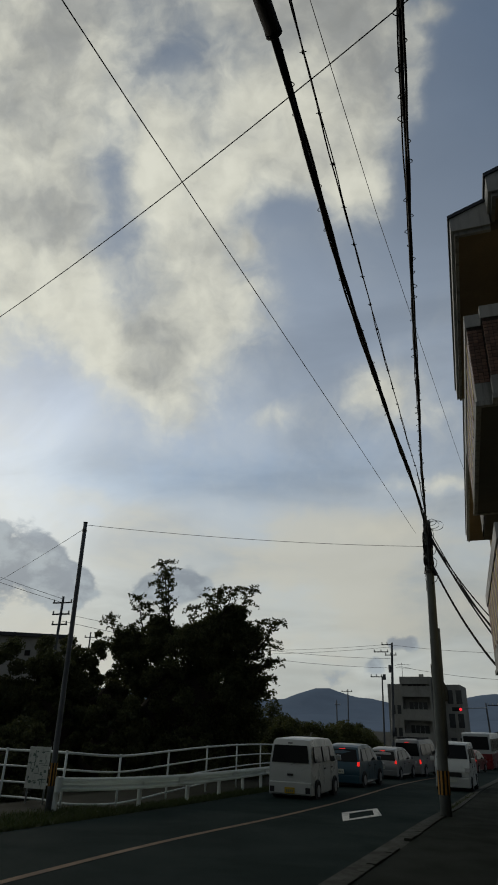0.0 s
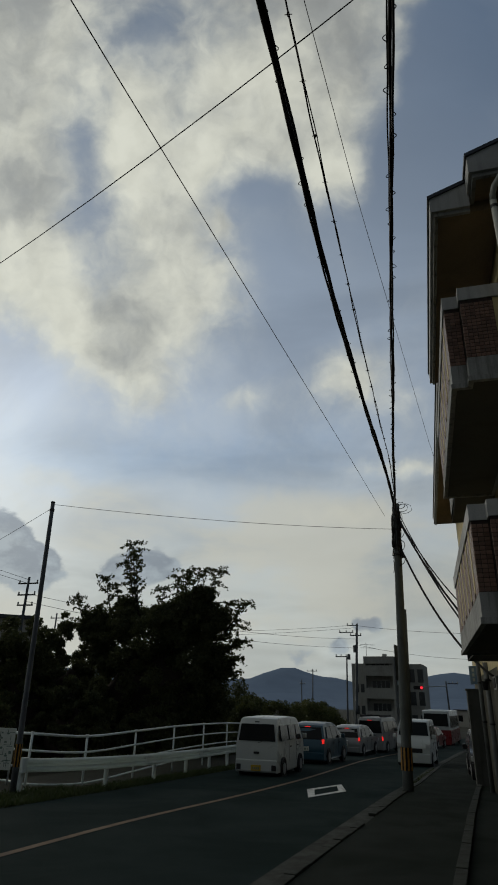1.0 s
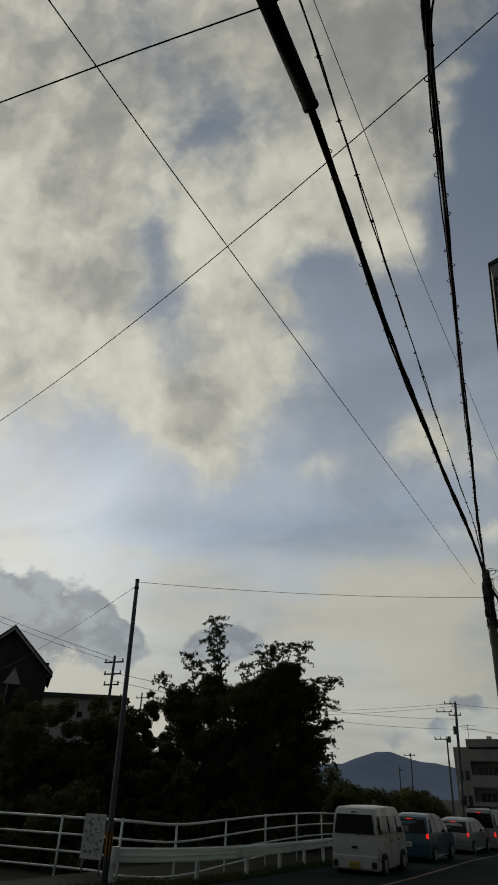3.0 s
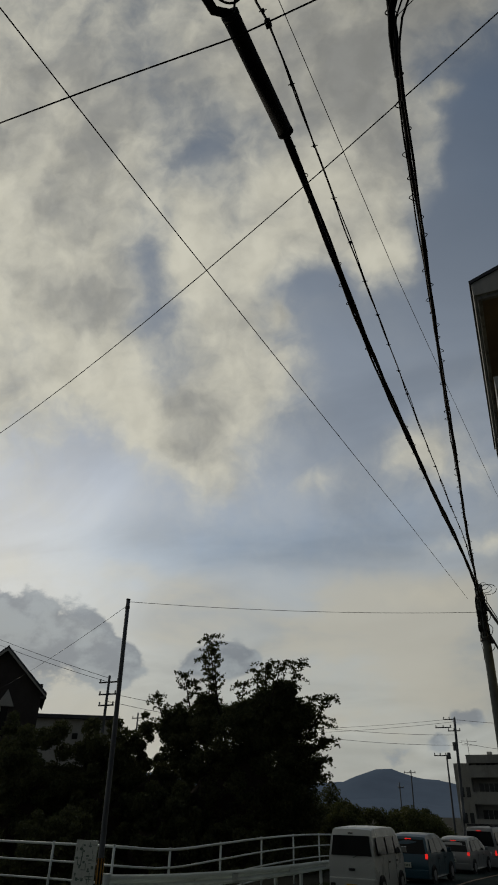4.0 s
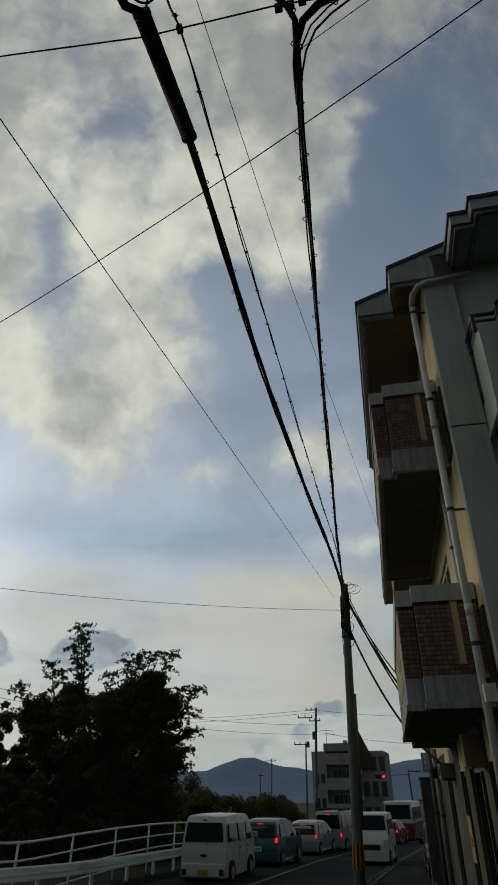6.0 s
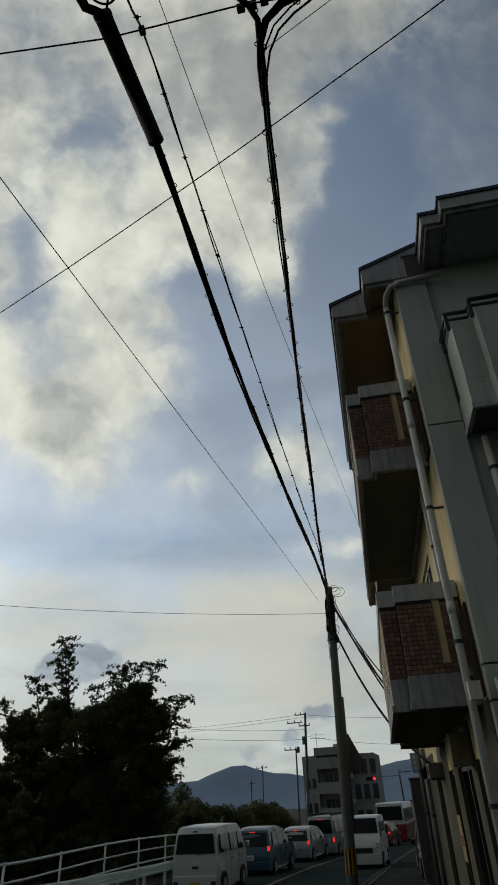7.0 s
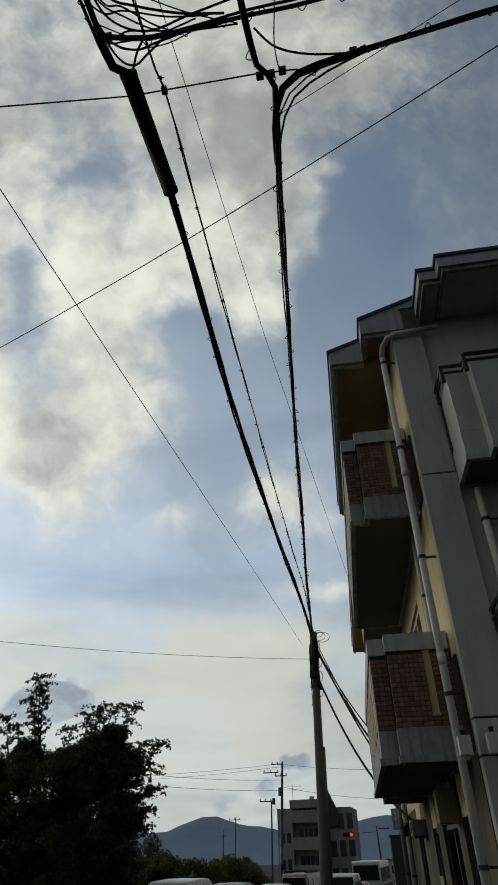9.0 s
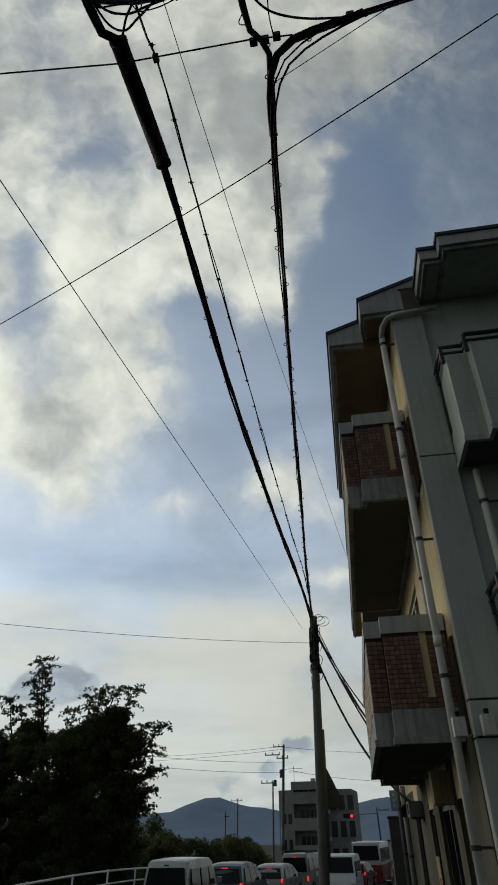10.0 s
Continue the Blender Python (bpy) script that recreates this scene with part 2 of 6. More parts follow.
def glowing(name, colour, strength):
    m = bpy.data.materials.new(name)
    m.use_nodes = True
    b = m.node_tree.nodes["Principled BSDF"]
    b.inputs["Base Color"].default_value = b.inputs["Emission Color"].default_value = (*colour, 1)
    b.inputs["Emission Strength"].default_value = strength
    return m


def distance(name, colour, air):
    """A far hillside whose own faint bluish glow stands in for the haze before it."""
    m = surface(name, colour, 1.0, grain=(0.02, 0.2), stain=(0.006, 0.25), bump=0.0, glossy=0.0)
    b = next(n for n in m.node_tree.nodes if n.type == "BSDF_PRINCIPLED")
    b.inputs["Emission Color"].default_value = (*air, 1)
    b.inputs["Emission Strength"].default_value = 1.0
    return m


def leafy(name, colour, other):
    m = bpy.data.materials.new(name)
    m.use_nodes = True
    net = Net(m.node_tree)
    i = net.node("ShaderNodeNewGeometry").outputs["Random Per Island"]
    where = net.node("ShaderNodeTexCoord").outputs["Object"]
    c = net.mix(net.ramp(net.math("ADD", net.math("MULTIPLY", i, 0.6), net.math("MULTIPLY", net.noise(where, 0.6, 3.0), 0.6)), 0.25, 0.85), colour, other)
    b = net.node("ShaderNodeBsdfPrincipled")
    net.link(c, b.inputs["Base Color"])
    b.inputs["Roughness"].default_value = 0.6
    b.inputs["Specular IOR Level"].default_value = 0.25
    # thin leaves let some light through
    thin = net.node("ShaderNodeBsdfTranslucent")
    net.link(c, thin.inputs["Color"])
    both = net.node("ShaderNodeMixShader")
    both.inputs[0].default_value = 0.4
    net.link(b.outputs[0], both.inputs[1])
    net.link(thin.outputs[0], both.inputs[2])
    net.link(both.outputs[0], net.node("ShaderNodeOutputMaterial").inputs[0])
    return m


M = dict(
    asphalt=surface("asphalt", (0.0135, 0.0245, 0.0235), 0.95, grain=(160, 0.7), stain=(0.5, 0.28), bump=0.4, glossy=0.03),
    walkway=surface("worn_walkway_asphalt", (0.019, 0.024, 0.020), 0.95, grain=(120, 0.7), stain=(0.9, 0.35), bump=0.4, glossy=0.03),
    earth=surface("dark_earth", (0.036, 0.036, 0.026), 0.95, grain=(18, 0.6), stain=(0.3, 0.4), bump=0.6, glossy=0.1),
    concrete=surface("weathered_concrete", (0.24, 0.24, 0.22), 0.9, grain=(60, 0.4), stain=(1.8, 0.4), bump=0.35, streaks=0.3, glossy=0.3),
    darkconcrete=surface("dark_pier_concrete", (0.085, 0.088, 0.08), 0.9, grain=(60, 0.4), stain=(1.8, 0.4), bump=0.35, streaks=0.4, glossy=0.2),
    plate=surface("yellow_plate", (0.45, 0.30, 0.02), 0.5, grain=(20, 0.1), bump=0.0),
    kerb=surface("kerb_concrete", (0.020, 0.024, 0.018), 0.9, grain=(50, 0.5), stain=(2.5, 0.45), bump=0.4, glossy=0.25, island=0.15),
    grey=surface("grey_painted_wall", (0.45, 0.475, 0.43), 0.75, grain=(70, 0.18), stain=(0.9, 0.18), bump=0.12, streaks=0.22, glossy=0.3),
    pale=surface("pale_grey_coping", (0.42, 0.42, 0.41), 0.75, grain=(60, 0.2), stain=(1.4, 0.3), bump=0.15, streaks=0.35, glossy=0.3),
    band=surface("stained_concrete_band", (0.33, 0.33, 0.315), 0.85, grain=(60, 0.3), stain=(1.6, 0.4), bump=0.2, streaks=0.7, glossy=0.25),
    cream=surface("cream_painted_wall", (0.62, 0.51, 0.27), 0.8, grain=(60, 0.2), stain=(1.0, 0.25), bump=0.15, streaks=0.25, glossy=0.3),
    dirtycream=surface("dirty_cream_panel", (0.26, 0.225, 0.13), 0.8, grain=(50, 0.3), stain=(2.5, 0.45), bump=0.2, streaks=0.5, glossy=0.2),
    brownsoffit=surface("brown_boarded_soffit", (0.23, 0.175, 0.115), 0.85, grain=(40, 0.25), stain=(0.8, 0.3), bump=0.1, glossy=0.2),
    dullpipe=surface("dull_streaked_pipe", (0.15, 0.155, 0.15), 0.7, grain=(40, 0.3), stain=(2.0, 0.4), bump=0.1, streaks=0.4, glossy=0.3),
    tan=surface("dark_streaked_tan", (0.095, 0.088, 0.062), 0.85, grain=(50, 0.3), stain=(0.9, 0.4), bump=0.2, streaks=0.5, glossy=0.2),
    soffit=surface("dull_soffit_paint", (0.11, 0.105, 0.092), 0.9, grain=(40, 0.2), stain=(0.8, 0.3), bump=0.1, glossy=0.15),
    tile=surface("brown_glazed_tile", (0.19, 0.108, 0.074), 0.5, grain=(90, 0.3), stain=(3, 0.2), bump=0.15, island=0.3, glossy=0.4),
    grout=surface("dark_grout", (0.055, 0.042, 0.036), 0.95, grain=(80, 0.3), bump=0.3, glossy=0.1),
    roof=surface("dark_roof_edge", (0.035, 0.04, 0.05), 0.6, grain=(40, 0.3), bump=0.1),
    pipe=surface("pale_plastic_pipe", (0.55, 0.54, 0.48), 0.55, grain=(50, 0.15), stain=(2, 0.3), bump=0.05, streaks=0.3),
    black=surface("black_cable", (0.012, 0.012, 0.013), 0.6, grain=(60, 0.3), bump=0.1, glossy=0.25),
    darkmetal=surface("dark_bronze_metal", (0.03, 0.03, 0.03), 0.5, 0.3, grain=(60, 0.3), bump=0.1),
    steel=surface("galvanised_steel", (0.40, 0.42, 0.42), 0.55, 0.35, grain=(25, 0.3), stain=(1.5, 0.35), bump=0.1, streaks=0.2),
    white=surface("white_painted_steel", (0.66, 0.72, 0.69), 0.5, grain=(30, 0.12), stain=(1.3, 0.12), bump=0.04),
    pole=surface("grey_concrete_pole", (0.125, 0.137, 0.132), 0.85, grain=(45, 0.3), stain=(1.2, 0.3), bump=0.2, streaks=0.25, glossy=0.25),
    darkpole=surface("dark_steel_pole", (0.10, 0.11, 0.12), 0.6, 0.2, grain=(45, 0.3), stain=(1.2, 0.3), bump=0.1),
    yellow=surface("yellow_band", (0.40, 0.20, 0.025), 0.6, grain=(50, 0.3), stain=(4, 0.35)),
    matt=surface("matt_black", (0.015, 0.015, 0.015), 0.8, grain=(50, 0.3), glossy=0.2),
    line=surface("worn_orange_line", (0.125, 0.072, 0.03), 0.85, grain=(70, 0.8), stain=(2.2, 0.5), bump=0.3, stain_colour=(0.10, 0.07, 0.05)),
    whiteline=surface("worn_white_paint", (0.62, 0.62, 0.60), 0.85, grain=(70, 0.6), stain=(3.0, 0.4), bump=0.3, stain_colour=(0.2, 0.2, 0.2)),
    bark=surface("dark_bark", (0.045, 0.035, 0.028), 0.95, grain=(30, 0.5), stain=(4, 0.4), bump=0.6, glossy=0.1),
    leaf=leafy("dark_leaves", (0.048, 0.060, 0.024), (0.098, 0.104, 0.042)),
    bush=leafy("bush_leaves", (0.045, 0.060, 0.018), (0.105, 0.110, 0.036)),
    grass=leafy("roadside_grass", (0.026, 0.045, 0.012), (0.055, 0.070, 0.022)),
    glass=surface("dark_window_glass", (0.007, 0.009, 0.010), 0.10, grain=(5, 0.05), stain=(1, 0.1), bump=0.0, glossy=0.15),
    farglass=surface("far_window_glass", (0.045, 0.05, 0.055), 0.2, grain=(5, 0.1), stain=(1, 0.2), bump=0.0, glossy=0.5),
    rubber=surface("tyre_rubber", (0.018, 0.018, 0.018), 0.85, bump=0.2, glossy=0.2),
    rim=surface("wheel_rim", (0.35, 0.36, 0.37), 0.4, 0.6, bump=0.0),
    plastic=surface("black_trim", (0.02, 0.02, 0.022), 0.6, bump=0.1, glossy=0.3),
    lamp_red=surface("red_lens", (0.35, 0.015, 0.01), 0.25, bump=0.0),
    lamp_clear=surface("clear_lens", (0.55, 0.56, 0.56), 0.15, bump=0.0),
    brake=glowing("lit_brake_lamp", (1.0, 0.025, 0.02), 0.95),
    signal_red=glowing("lit_red_signal", (1.0, 0.03, 0.05), 1.3),
    # bluish base and faint emission put distance haze into the hill's colour
    mountain=distance("wooded_mountain_haze_glow", (0.09, 0.115, 0.15), (0.030, 0.041, 0.058)),
    farwall=surface("off_white_render", (0.31, 0.31, 0.285), 0.85, grain=(3, 0.2), stain=(0.3, 0.3), bump=0.05, streaks=0.25),
    farbeige=surface("beige_render", (0.48, 0.46, 0.41), 0.85, grain=(3, 0.2), stain=(0.3, 0.3), bump=0.05),
    houseroof=surface("slate_roof", (0.07, 0.07, 0.075), 0.8, grain=(4, 0.3), stain=(0.5, 0.3)),
    housewall=surface("brown_siding", (0.06, 0.048, 0.042), 0.85, grain=(6, 0.3), stain=(0.5, 0.3)),
    paper=surface("faded_board", (0.52, 0.55, 0.50), 0.6, grain=(20, 0.2), stain=(3, 0.2)),
    ink=surface("printed_green_grey", (0.12, 0.17, 0.14), 0.7, grain=(20, 0.2)),
    paint_blue=surface("blue_car_paint", (0.010, 0.055, 0.085), 0.4, 0.1, grain=(300, 0.1), stain=(2, 0.1), bump=0.0, coat=0.15),
    paint_white=surface("white_car_paint", (0.46, 0.49, 0.48), 0.35, grain=(300, 0.05), stain=(2, 0.08), bump=0.0, coat=0.15),
    paint_silver=surface("silver_car_paint", (0.24, 0.25, 0.25), 0.4, 0.3, grain=(300, 0.1), stain=(2, 0.1), bump=0.0, coat=0.15),
    paint_red=surface("dark_red_paint", (0.17, 0.012, 0.014), 0.35, grain=(300, 0.1), stain=(2, 0.1), bump=0.0, coat=0.15),
    paint_black=surface("black_car_paint", (0.012, 0.012, 0.014), 0.25, grain=(300, 0.1), bump=0.0, coat=0.15),
    blue_sign=surface("pale_blue_sign", (0.20, 0.30, 0.42), 0.5, grain=(20, 0.1), bump=0.0),
    yellow_poster=surface("yellow_poster", (0.26, 0.20, 0.04), 0.6, grain=(20, 0.1), bump=0.0),
)


# ---- shaping ----
def link_mesh(name, bm, material, parent=None, label="", smooth=False):
    me = bpy.data.meshes.new(name)
    bm.normal_update()
    bm.to_mesh(me)
    bm.free()
    if smooth:
        for p in me.polygons:
            p.use_smooth = True
    for m in (material if isinstance(material, (list, tuple)) else [material]):
        me.materials.append(M[m])
    ob = new(name, me)
    if parent is not None:
        ob.parent = parent
    if label:
        ob["label"] = label
    return ob


def part(name, bm, material, parent, label="", smooth=False):
    return link_mesh(name, bm, material, parent, label, smooth)


def thing(name, label, category, at=(0, 0, 0), turn=0.0, group="", kind=""):
    ob = new(name)
    ob.matrix_basis = pose(*at, 0, 0, turn)
    return tagged(ob, label, category, group, kind)


def box(bm, x0, x1, y0, y1, z0, z1, bevel=0.0):
    r = bmesh.ops.create_cube(bm, size=1.0)
    bmesh.ops.transform(bm, verts=r["verts"], matrix=Matrix.LocRotScale(((x0 + x1) / 2, (y0 + y1) / 2, (z0 + z1) / 2), None, (abs(x1 - x0), abs(y1 - y0), abs(z1 - z0))))
    if bevel:
        edges = list({e for v in r["verts"] for e in v.link_edges})
        bmesh.ops.bevel(bm, geom=edges, offset=bevel, segments=2, affect="EDGES", profile=0.6)
    return bm


def boxed(*a, **k):
    return box(bmesh.new(), *a, **k)


def tube(bm, points, radius, sides=8, end_radius=None, flat=None):
    """A pipe along points."""
    pts = [Vector(p) for p in points]
    rings = []
    for i, p in enumerate(pts):
        ahead = (pts[min(i + 1, len(pts) - 1)] - pts[max(i - 1, 0)]).normalized()
        side = ahead.cross(flat if flat else Vector((0, 0, 1)))
        if side.length < 0.05:
            side = ahead.cross(Vector((1, 0, 0)))
        side.normalize()
        top = side.cross(ahead)
        r = radius if end_radius is None else radius + (end_radius - radius) * i / (len(pts) - 1)
        rings.append([bm.verts.new(p + (side * math.cos(a) + top * math.sin(a)) * r) for a in (2 * math.pi * k / sides for k in range(sides))])
    for a, b in zip(rings, rings[1:]):
        for k in range(sides):
            bm.faces.new((a[k], a[(k + 1) % sides], b[(k + 1) % sides], b[k]))
    bm.faces.new(rings[0][::-1])
    bm.faces.new(rings[-1])
    return bm


def piped(points, radius, sides=8, end_radius=None):
    return tube(bmesh.new(), points, radius, sides, end_radius=end_radius)


def prism(bm, outline, axis, a, b):
    """An outline of (u, v) pairs drawn out along an axis from a to b. axis x: (y, z); y: (x, z); z: (x, y)."""
    put = {"x": lambda u, v, w: (w, u, v), "y": lambda u, v, w: (u, w, v), "z": lambda u, v, w: (u, v, w)}[axis]
    one = [bm.verts.new(put(u, v, a)) for u, v in outline]
    two = [bm.verts.new(put(u, v, b)) for u, v in outline]
    n = len(outline)
    faces = [bm.faces.new(one), bm.faces.new(two[::-1])]
    for i in range(n):
        faces.append(bm.faces.new((one[i], two[i], two[(i + 1) % n], one[(i + 1) % n])))
    bmesh.ops.recalc_face_normals(bm, faces=faces)
    return bm


def between(rows, v):
    """Reads a value off a line of (place, value) rows."""
    for (a, p), (b, q) in zip(rows, rows[1:]):
        if v <= b:
            return p + (q - p) * (v - a) / (b - a)
    return rows[-1][1]


def eased(rows):
    def f(v):
        return (between(rows, v - 1.5) + between(rows, v) * 2 + between(rows, v + 1.5)) / 4
    return f


SLOPE = 0.026


def level(y):
    """The road's height: it falls away from the camera and flattens out far off."""
    if y < -20:
        return 0.52
    return -SLOPE * y if y < 90 else -SLOPE * 90


KERB = eased([(-60, -4.5), (-10, -2.2), (9, -1.18), (12.7, -0.87), (19.3, -0.34), (21.7, -0.05), (32, 0.75), (50, 2.6), (70, 5.6), (100, 12.5), (140, 26)])
CENTRE = eased([(-60, -8.5), (-10, -5.6), (9, -4.66), (12.4, -4.45), (14.5, -4.13), (17.2, -3.76), (22, -3.3), (33, -2.7), (39, -2.0), (50, -0.5), (70, 2.5), (100, 9.2), (140, 22)])
EDGE = eased([(-60, -12), (-10, -8.6), (9, -7.4), (13, -7.05), (17, -6.65), (25, -6.15), (33, -5.6), (39, -5.0), (50, -3.6), (70, -0.8), (100, 5.8), (140, 18)])


def strip(left, right, y0, y1, lift, step=1.0, thick=0.0):
    """A band that follows the road between two lines of x."""
    bm = bmesh.new()
    n = max(2, int((y1 - y0) / step))
    rows = []
    for i in range(n + 1):
        y = y0 + (y1 - y0) * i / n
        rows.append([bm.verts.new((x, y, level(y) + lift)) for x in (left(y), right(y))])
    faces = [bm.faces.new((a[0], a[1], b[1], b[0])) for a, b in zip(rows, rows[1:])]
    if thick:
        r = bmesh.ops.extrude_face_region(bm, geom=faces)
        bmesh.ops.translate(bm, verts=[v for v in r["geom"] if isinstance(v, bmesh.types.BMVert)], vec=(0, 0, -thick))
        bmesh.ops.recalc_face_normals(bm, faces=bm.faces)
    return bm


# ---- ground and road ----
def ground():
    bm = bmesh.new()
    xs = [-3000, -800, -200, -80, -45, -30, -22, -16, -12, -10, 3, 20, 60, 200, 800, 3000]
    ys = [-3000, -300, -60, -20, 0, 10, 20, 30, 40, 50, 60, 75, 90, 120, 300, 900, 3000]
    grid = [[bm.verts.new((x, y, level(y) - 0.06 - (0.5 if x < -9.9 and y > 5 else 0.0))) for x in xs] for y in ys]
    for a, b in zip(grid, grid[1:]):
        for i in range(len(xs) - 1):
            bm.faces.new((a[i], a[i + 1], b[i + 1], b[i]))
    return tagged(link_mesh("ground", bm, "earth"), "dark bare earth beside the road", "ground", kind="structure")


ground()
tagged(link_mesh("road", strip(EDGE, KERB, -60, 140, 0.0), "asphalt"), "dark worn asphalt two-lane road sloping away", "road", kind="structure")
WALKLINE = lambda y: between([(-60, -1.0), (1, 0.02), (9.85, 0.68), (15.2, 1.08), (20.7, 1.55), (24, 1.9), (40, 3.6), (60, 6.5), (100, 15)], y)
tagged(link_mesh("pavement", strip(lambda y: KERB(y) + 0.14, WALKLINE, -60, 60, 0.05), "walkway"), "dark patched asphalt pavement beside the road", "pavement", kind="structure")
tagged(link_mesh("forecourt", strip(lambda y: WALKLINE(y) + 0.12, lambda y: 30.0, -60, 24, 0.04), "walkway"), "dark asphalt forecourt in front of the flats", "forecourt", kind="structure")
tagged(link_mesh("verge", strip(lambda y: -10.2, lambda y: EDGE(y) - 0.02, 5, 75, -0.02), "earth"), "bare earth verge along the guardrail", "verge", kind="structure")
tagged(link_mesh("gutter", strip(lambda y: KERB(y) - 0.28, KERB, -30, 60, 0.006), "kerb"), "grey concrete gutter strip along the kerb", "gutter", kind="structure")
tagged(link_mesh("centre_line", strip(lambda y: CENTRE(y) - 0.065, lambda y: CENTRE(y) + 0.065, -40, 60, 0.006), "line"), "worn orange centre line on asphalt", "road marking", kind="structure")


# ---- the flats beside the road ----
FLATS = dict(x=2.07, y=7.7)     # the corner nearest the road


def step_outline(x0, x1, y_back, y_front, kink, y_kink):
    """A balcony's plan: its near end steps forward at kink."""
    return [(x0, y_back), (x0, y_front), (kink, y_front), (kink, y_kink), (x1, y_kink), (x1, y_back)]


def ring(bm, plan, inset, z0, z1, open_side=False, skip=None):
    """An upright wall round a plan, of that thickness, from z0 to z1."""
    pts = [Vector((x, y)) for x, y in plan]
    n = len(pts)
    last = n - 1 if open_side else n
    area = sum(pts[i].x * pts[(i + 1) % n].y - pts[(i + 1) % n].x * pts[i].y for i in range(n))
    sign = 1 if area > 0 else -1
    inner = []
    for i in range(n):
        a = (pts[i] - pts[i - 1]).normalized()
        b = (pts[(i + 1) % n] - pts[i]).normalized()
        na, nb = Vector((-a.y, a.x)) * sign, Vector((-b.y, b.x)) * sign
        inner.append(pts[i] + (na + nb) * inset if abs(na.dot(nb)) < 0.5 else pts[i] + na * inset)
    for i in range(last):
        if i == skip:
            continue
        j = (i + 1) % n
        quad = [pts[i], pts[j], inner[j], inner[i]]
        prism(bm, [(p.x, p.y) for p in quad], "z", z0, z1)
    return bm


def brick_mesh(w, h, d):
    me = bpy.data.meshes.new("tile")
    bm = boxed(-w / 2, w / 2, -d, 0, -h / 2, h / 2)
    bmesh.ops.bevel(bm, geom=[e for e in bm.edges if all(v.co.y < -d / 2 for v in e.verts)], offset=0.004, segments=1, affect="EDGES")
    bm.to_mesh(me)
    bm.free()
    me.materials.append(M["tile"])
    return me


SLIT = (0.585, 0.665)      # sides of the recess in a balcony's near end


def road_balcony(bottom, parent_label, top):
    """A stepped balcony with tiled parapets that juts towards the road."""
    b = thing("balcony", parent_label, "balcony", (1.175, 8.38, bottom), group="balconies over the road")
    plan = step_outline(0.0, 0.88, 4.41, 0.0, 0.19, -0.17)
    h = top - bottom
    tile0, tile1 = 0.30, h - 0.19
    slab_plan = [(x + (0.06 if x < 0.5 else 0.0), y + (0.06 if y < 1 else -0.06)) for x, y in plan]
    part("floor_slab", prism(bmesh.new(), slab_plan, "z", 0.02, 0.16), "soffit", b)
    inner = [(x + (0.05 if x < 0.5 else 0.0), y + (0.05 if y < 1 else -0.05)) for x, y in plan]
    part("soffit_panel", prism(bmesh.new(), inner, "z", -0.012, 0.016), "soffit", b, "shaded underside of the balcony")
    part("lower_band", ring(bmesh.new(), plan, 0.14, 0.0, tile0), "band", b, "rain-streaked concrete band")
    grow = [(x - (0.0 if x > 0.5 else 0.012), y - (0.012 if y < 1 else -0.012)) for x, y in plan]
    part("drip_moulding", ring(bmesh.new(), [(x - (0.0 if x > 0.5 else 0.02), y - (0.02 if y < 1 else -0.02)) for x, y in plan], 0.06, -0.03, 0.035), "band", b)
    core = [(x + (0.0 if x > 0.5 else 0.006), y + (0.006 if y < 1 else -0.006)) for x, y in plan]
    wall = ring(bmesh.new(), core, 0.11, tile0, tile1, skip=3)
    # the near end, with a recess left open in it
    for x0, x1, z0, z1 in ((0.196, SLIT[0], tile0, tile1), (SLIT[1], 0.88, tile0, tile1), (SLIT[0], SLIT[1], tile0, tile0 + 0.10)):
        box(wall, x0, x1, -0.164, -0.055, z0, z1)
    part("parapet", wall, "grout", b, "tiled parapet backing")
    part("coping", ring(bmesh.new(), grow, 0.16, tile1, h), "pale", b, "pale grey painted coping")
    # it returns along the wall to the pilaster, its shade put in as dark colour
    part("return_panel", boxed(0.868, 0.893, -0.495, -0.176, 0.02, h - 0.34), "grout", b, "dark strip painted as the shaded tiled return beside the pilaster")
    # slits with cream faces
    part("slit", boxed(SLIT[0], SLIT[1], -0.150, -0.06, tile0 + 0.10, tile1), "cream", b, "narrow cream recess in the tiling")
    part("slit_sill", boxed(SLIT[0] - 0.004, SLIT[1] + 0.004, -0.176, -0.149, tile0 + 0.101, tile0 + 0.118, 0.003), "pale", b)
    for k in range(6):
        y = 0.45 + 0.62 * k
        part("slit", boxed(-0.004, 0.012, y - 0.06, y + 0.06, tile0 + 0.06, tile1 - 0.01, 0.003), "cream", b, "narrow cream strip in the tiling")
    # side tiles towards the road, far too many to part
    verts, faces = [], []
    def slab(c, w, hh, d):
        k = len(verts)
        for sx in (-d, 0.0):
            for sy, sz in ((-w, -hh), (w, -hh), (w, hh), (-w, hh)):
                verts.append((c[0] + sx, c[1] + sy * 0.5, c[2] + sz * 0.5))
        faces.extend([(k, k + 3, k + 2, k + 1), (k, k + 1, k + 5, k + 4), (k + 1, k + 2, k + 6, k + 5), (k + 2, k + 3, k + 7, k + 6), (k + 3, k, k + 4, k + 7)])
    rows = int((tile1 - tile0) / 0.05)
    for r in range(rows):
        for c in range(72):
            y = 0.04 + c * 0.06
            if min(abs(y - (0.45 + 0.62 * k)) for k in range(6)) > 0.088:
                slab((0.012, y, tile0 + 0.027 + r * 0.05), 0.0545, 0.0445, 0.012)
    me = bpy.data.meshes.new("side_tiles")
    me.from_pydata(verts, [], faces)
    me.materials.append(M["tile"])
    side = new("side_tiles", me)
    side.parent = b
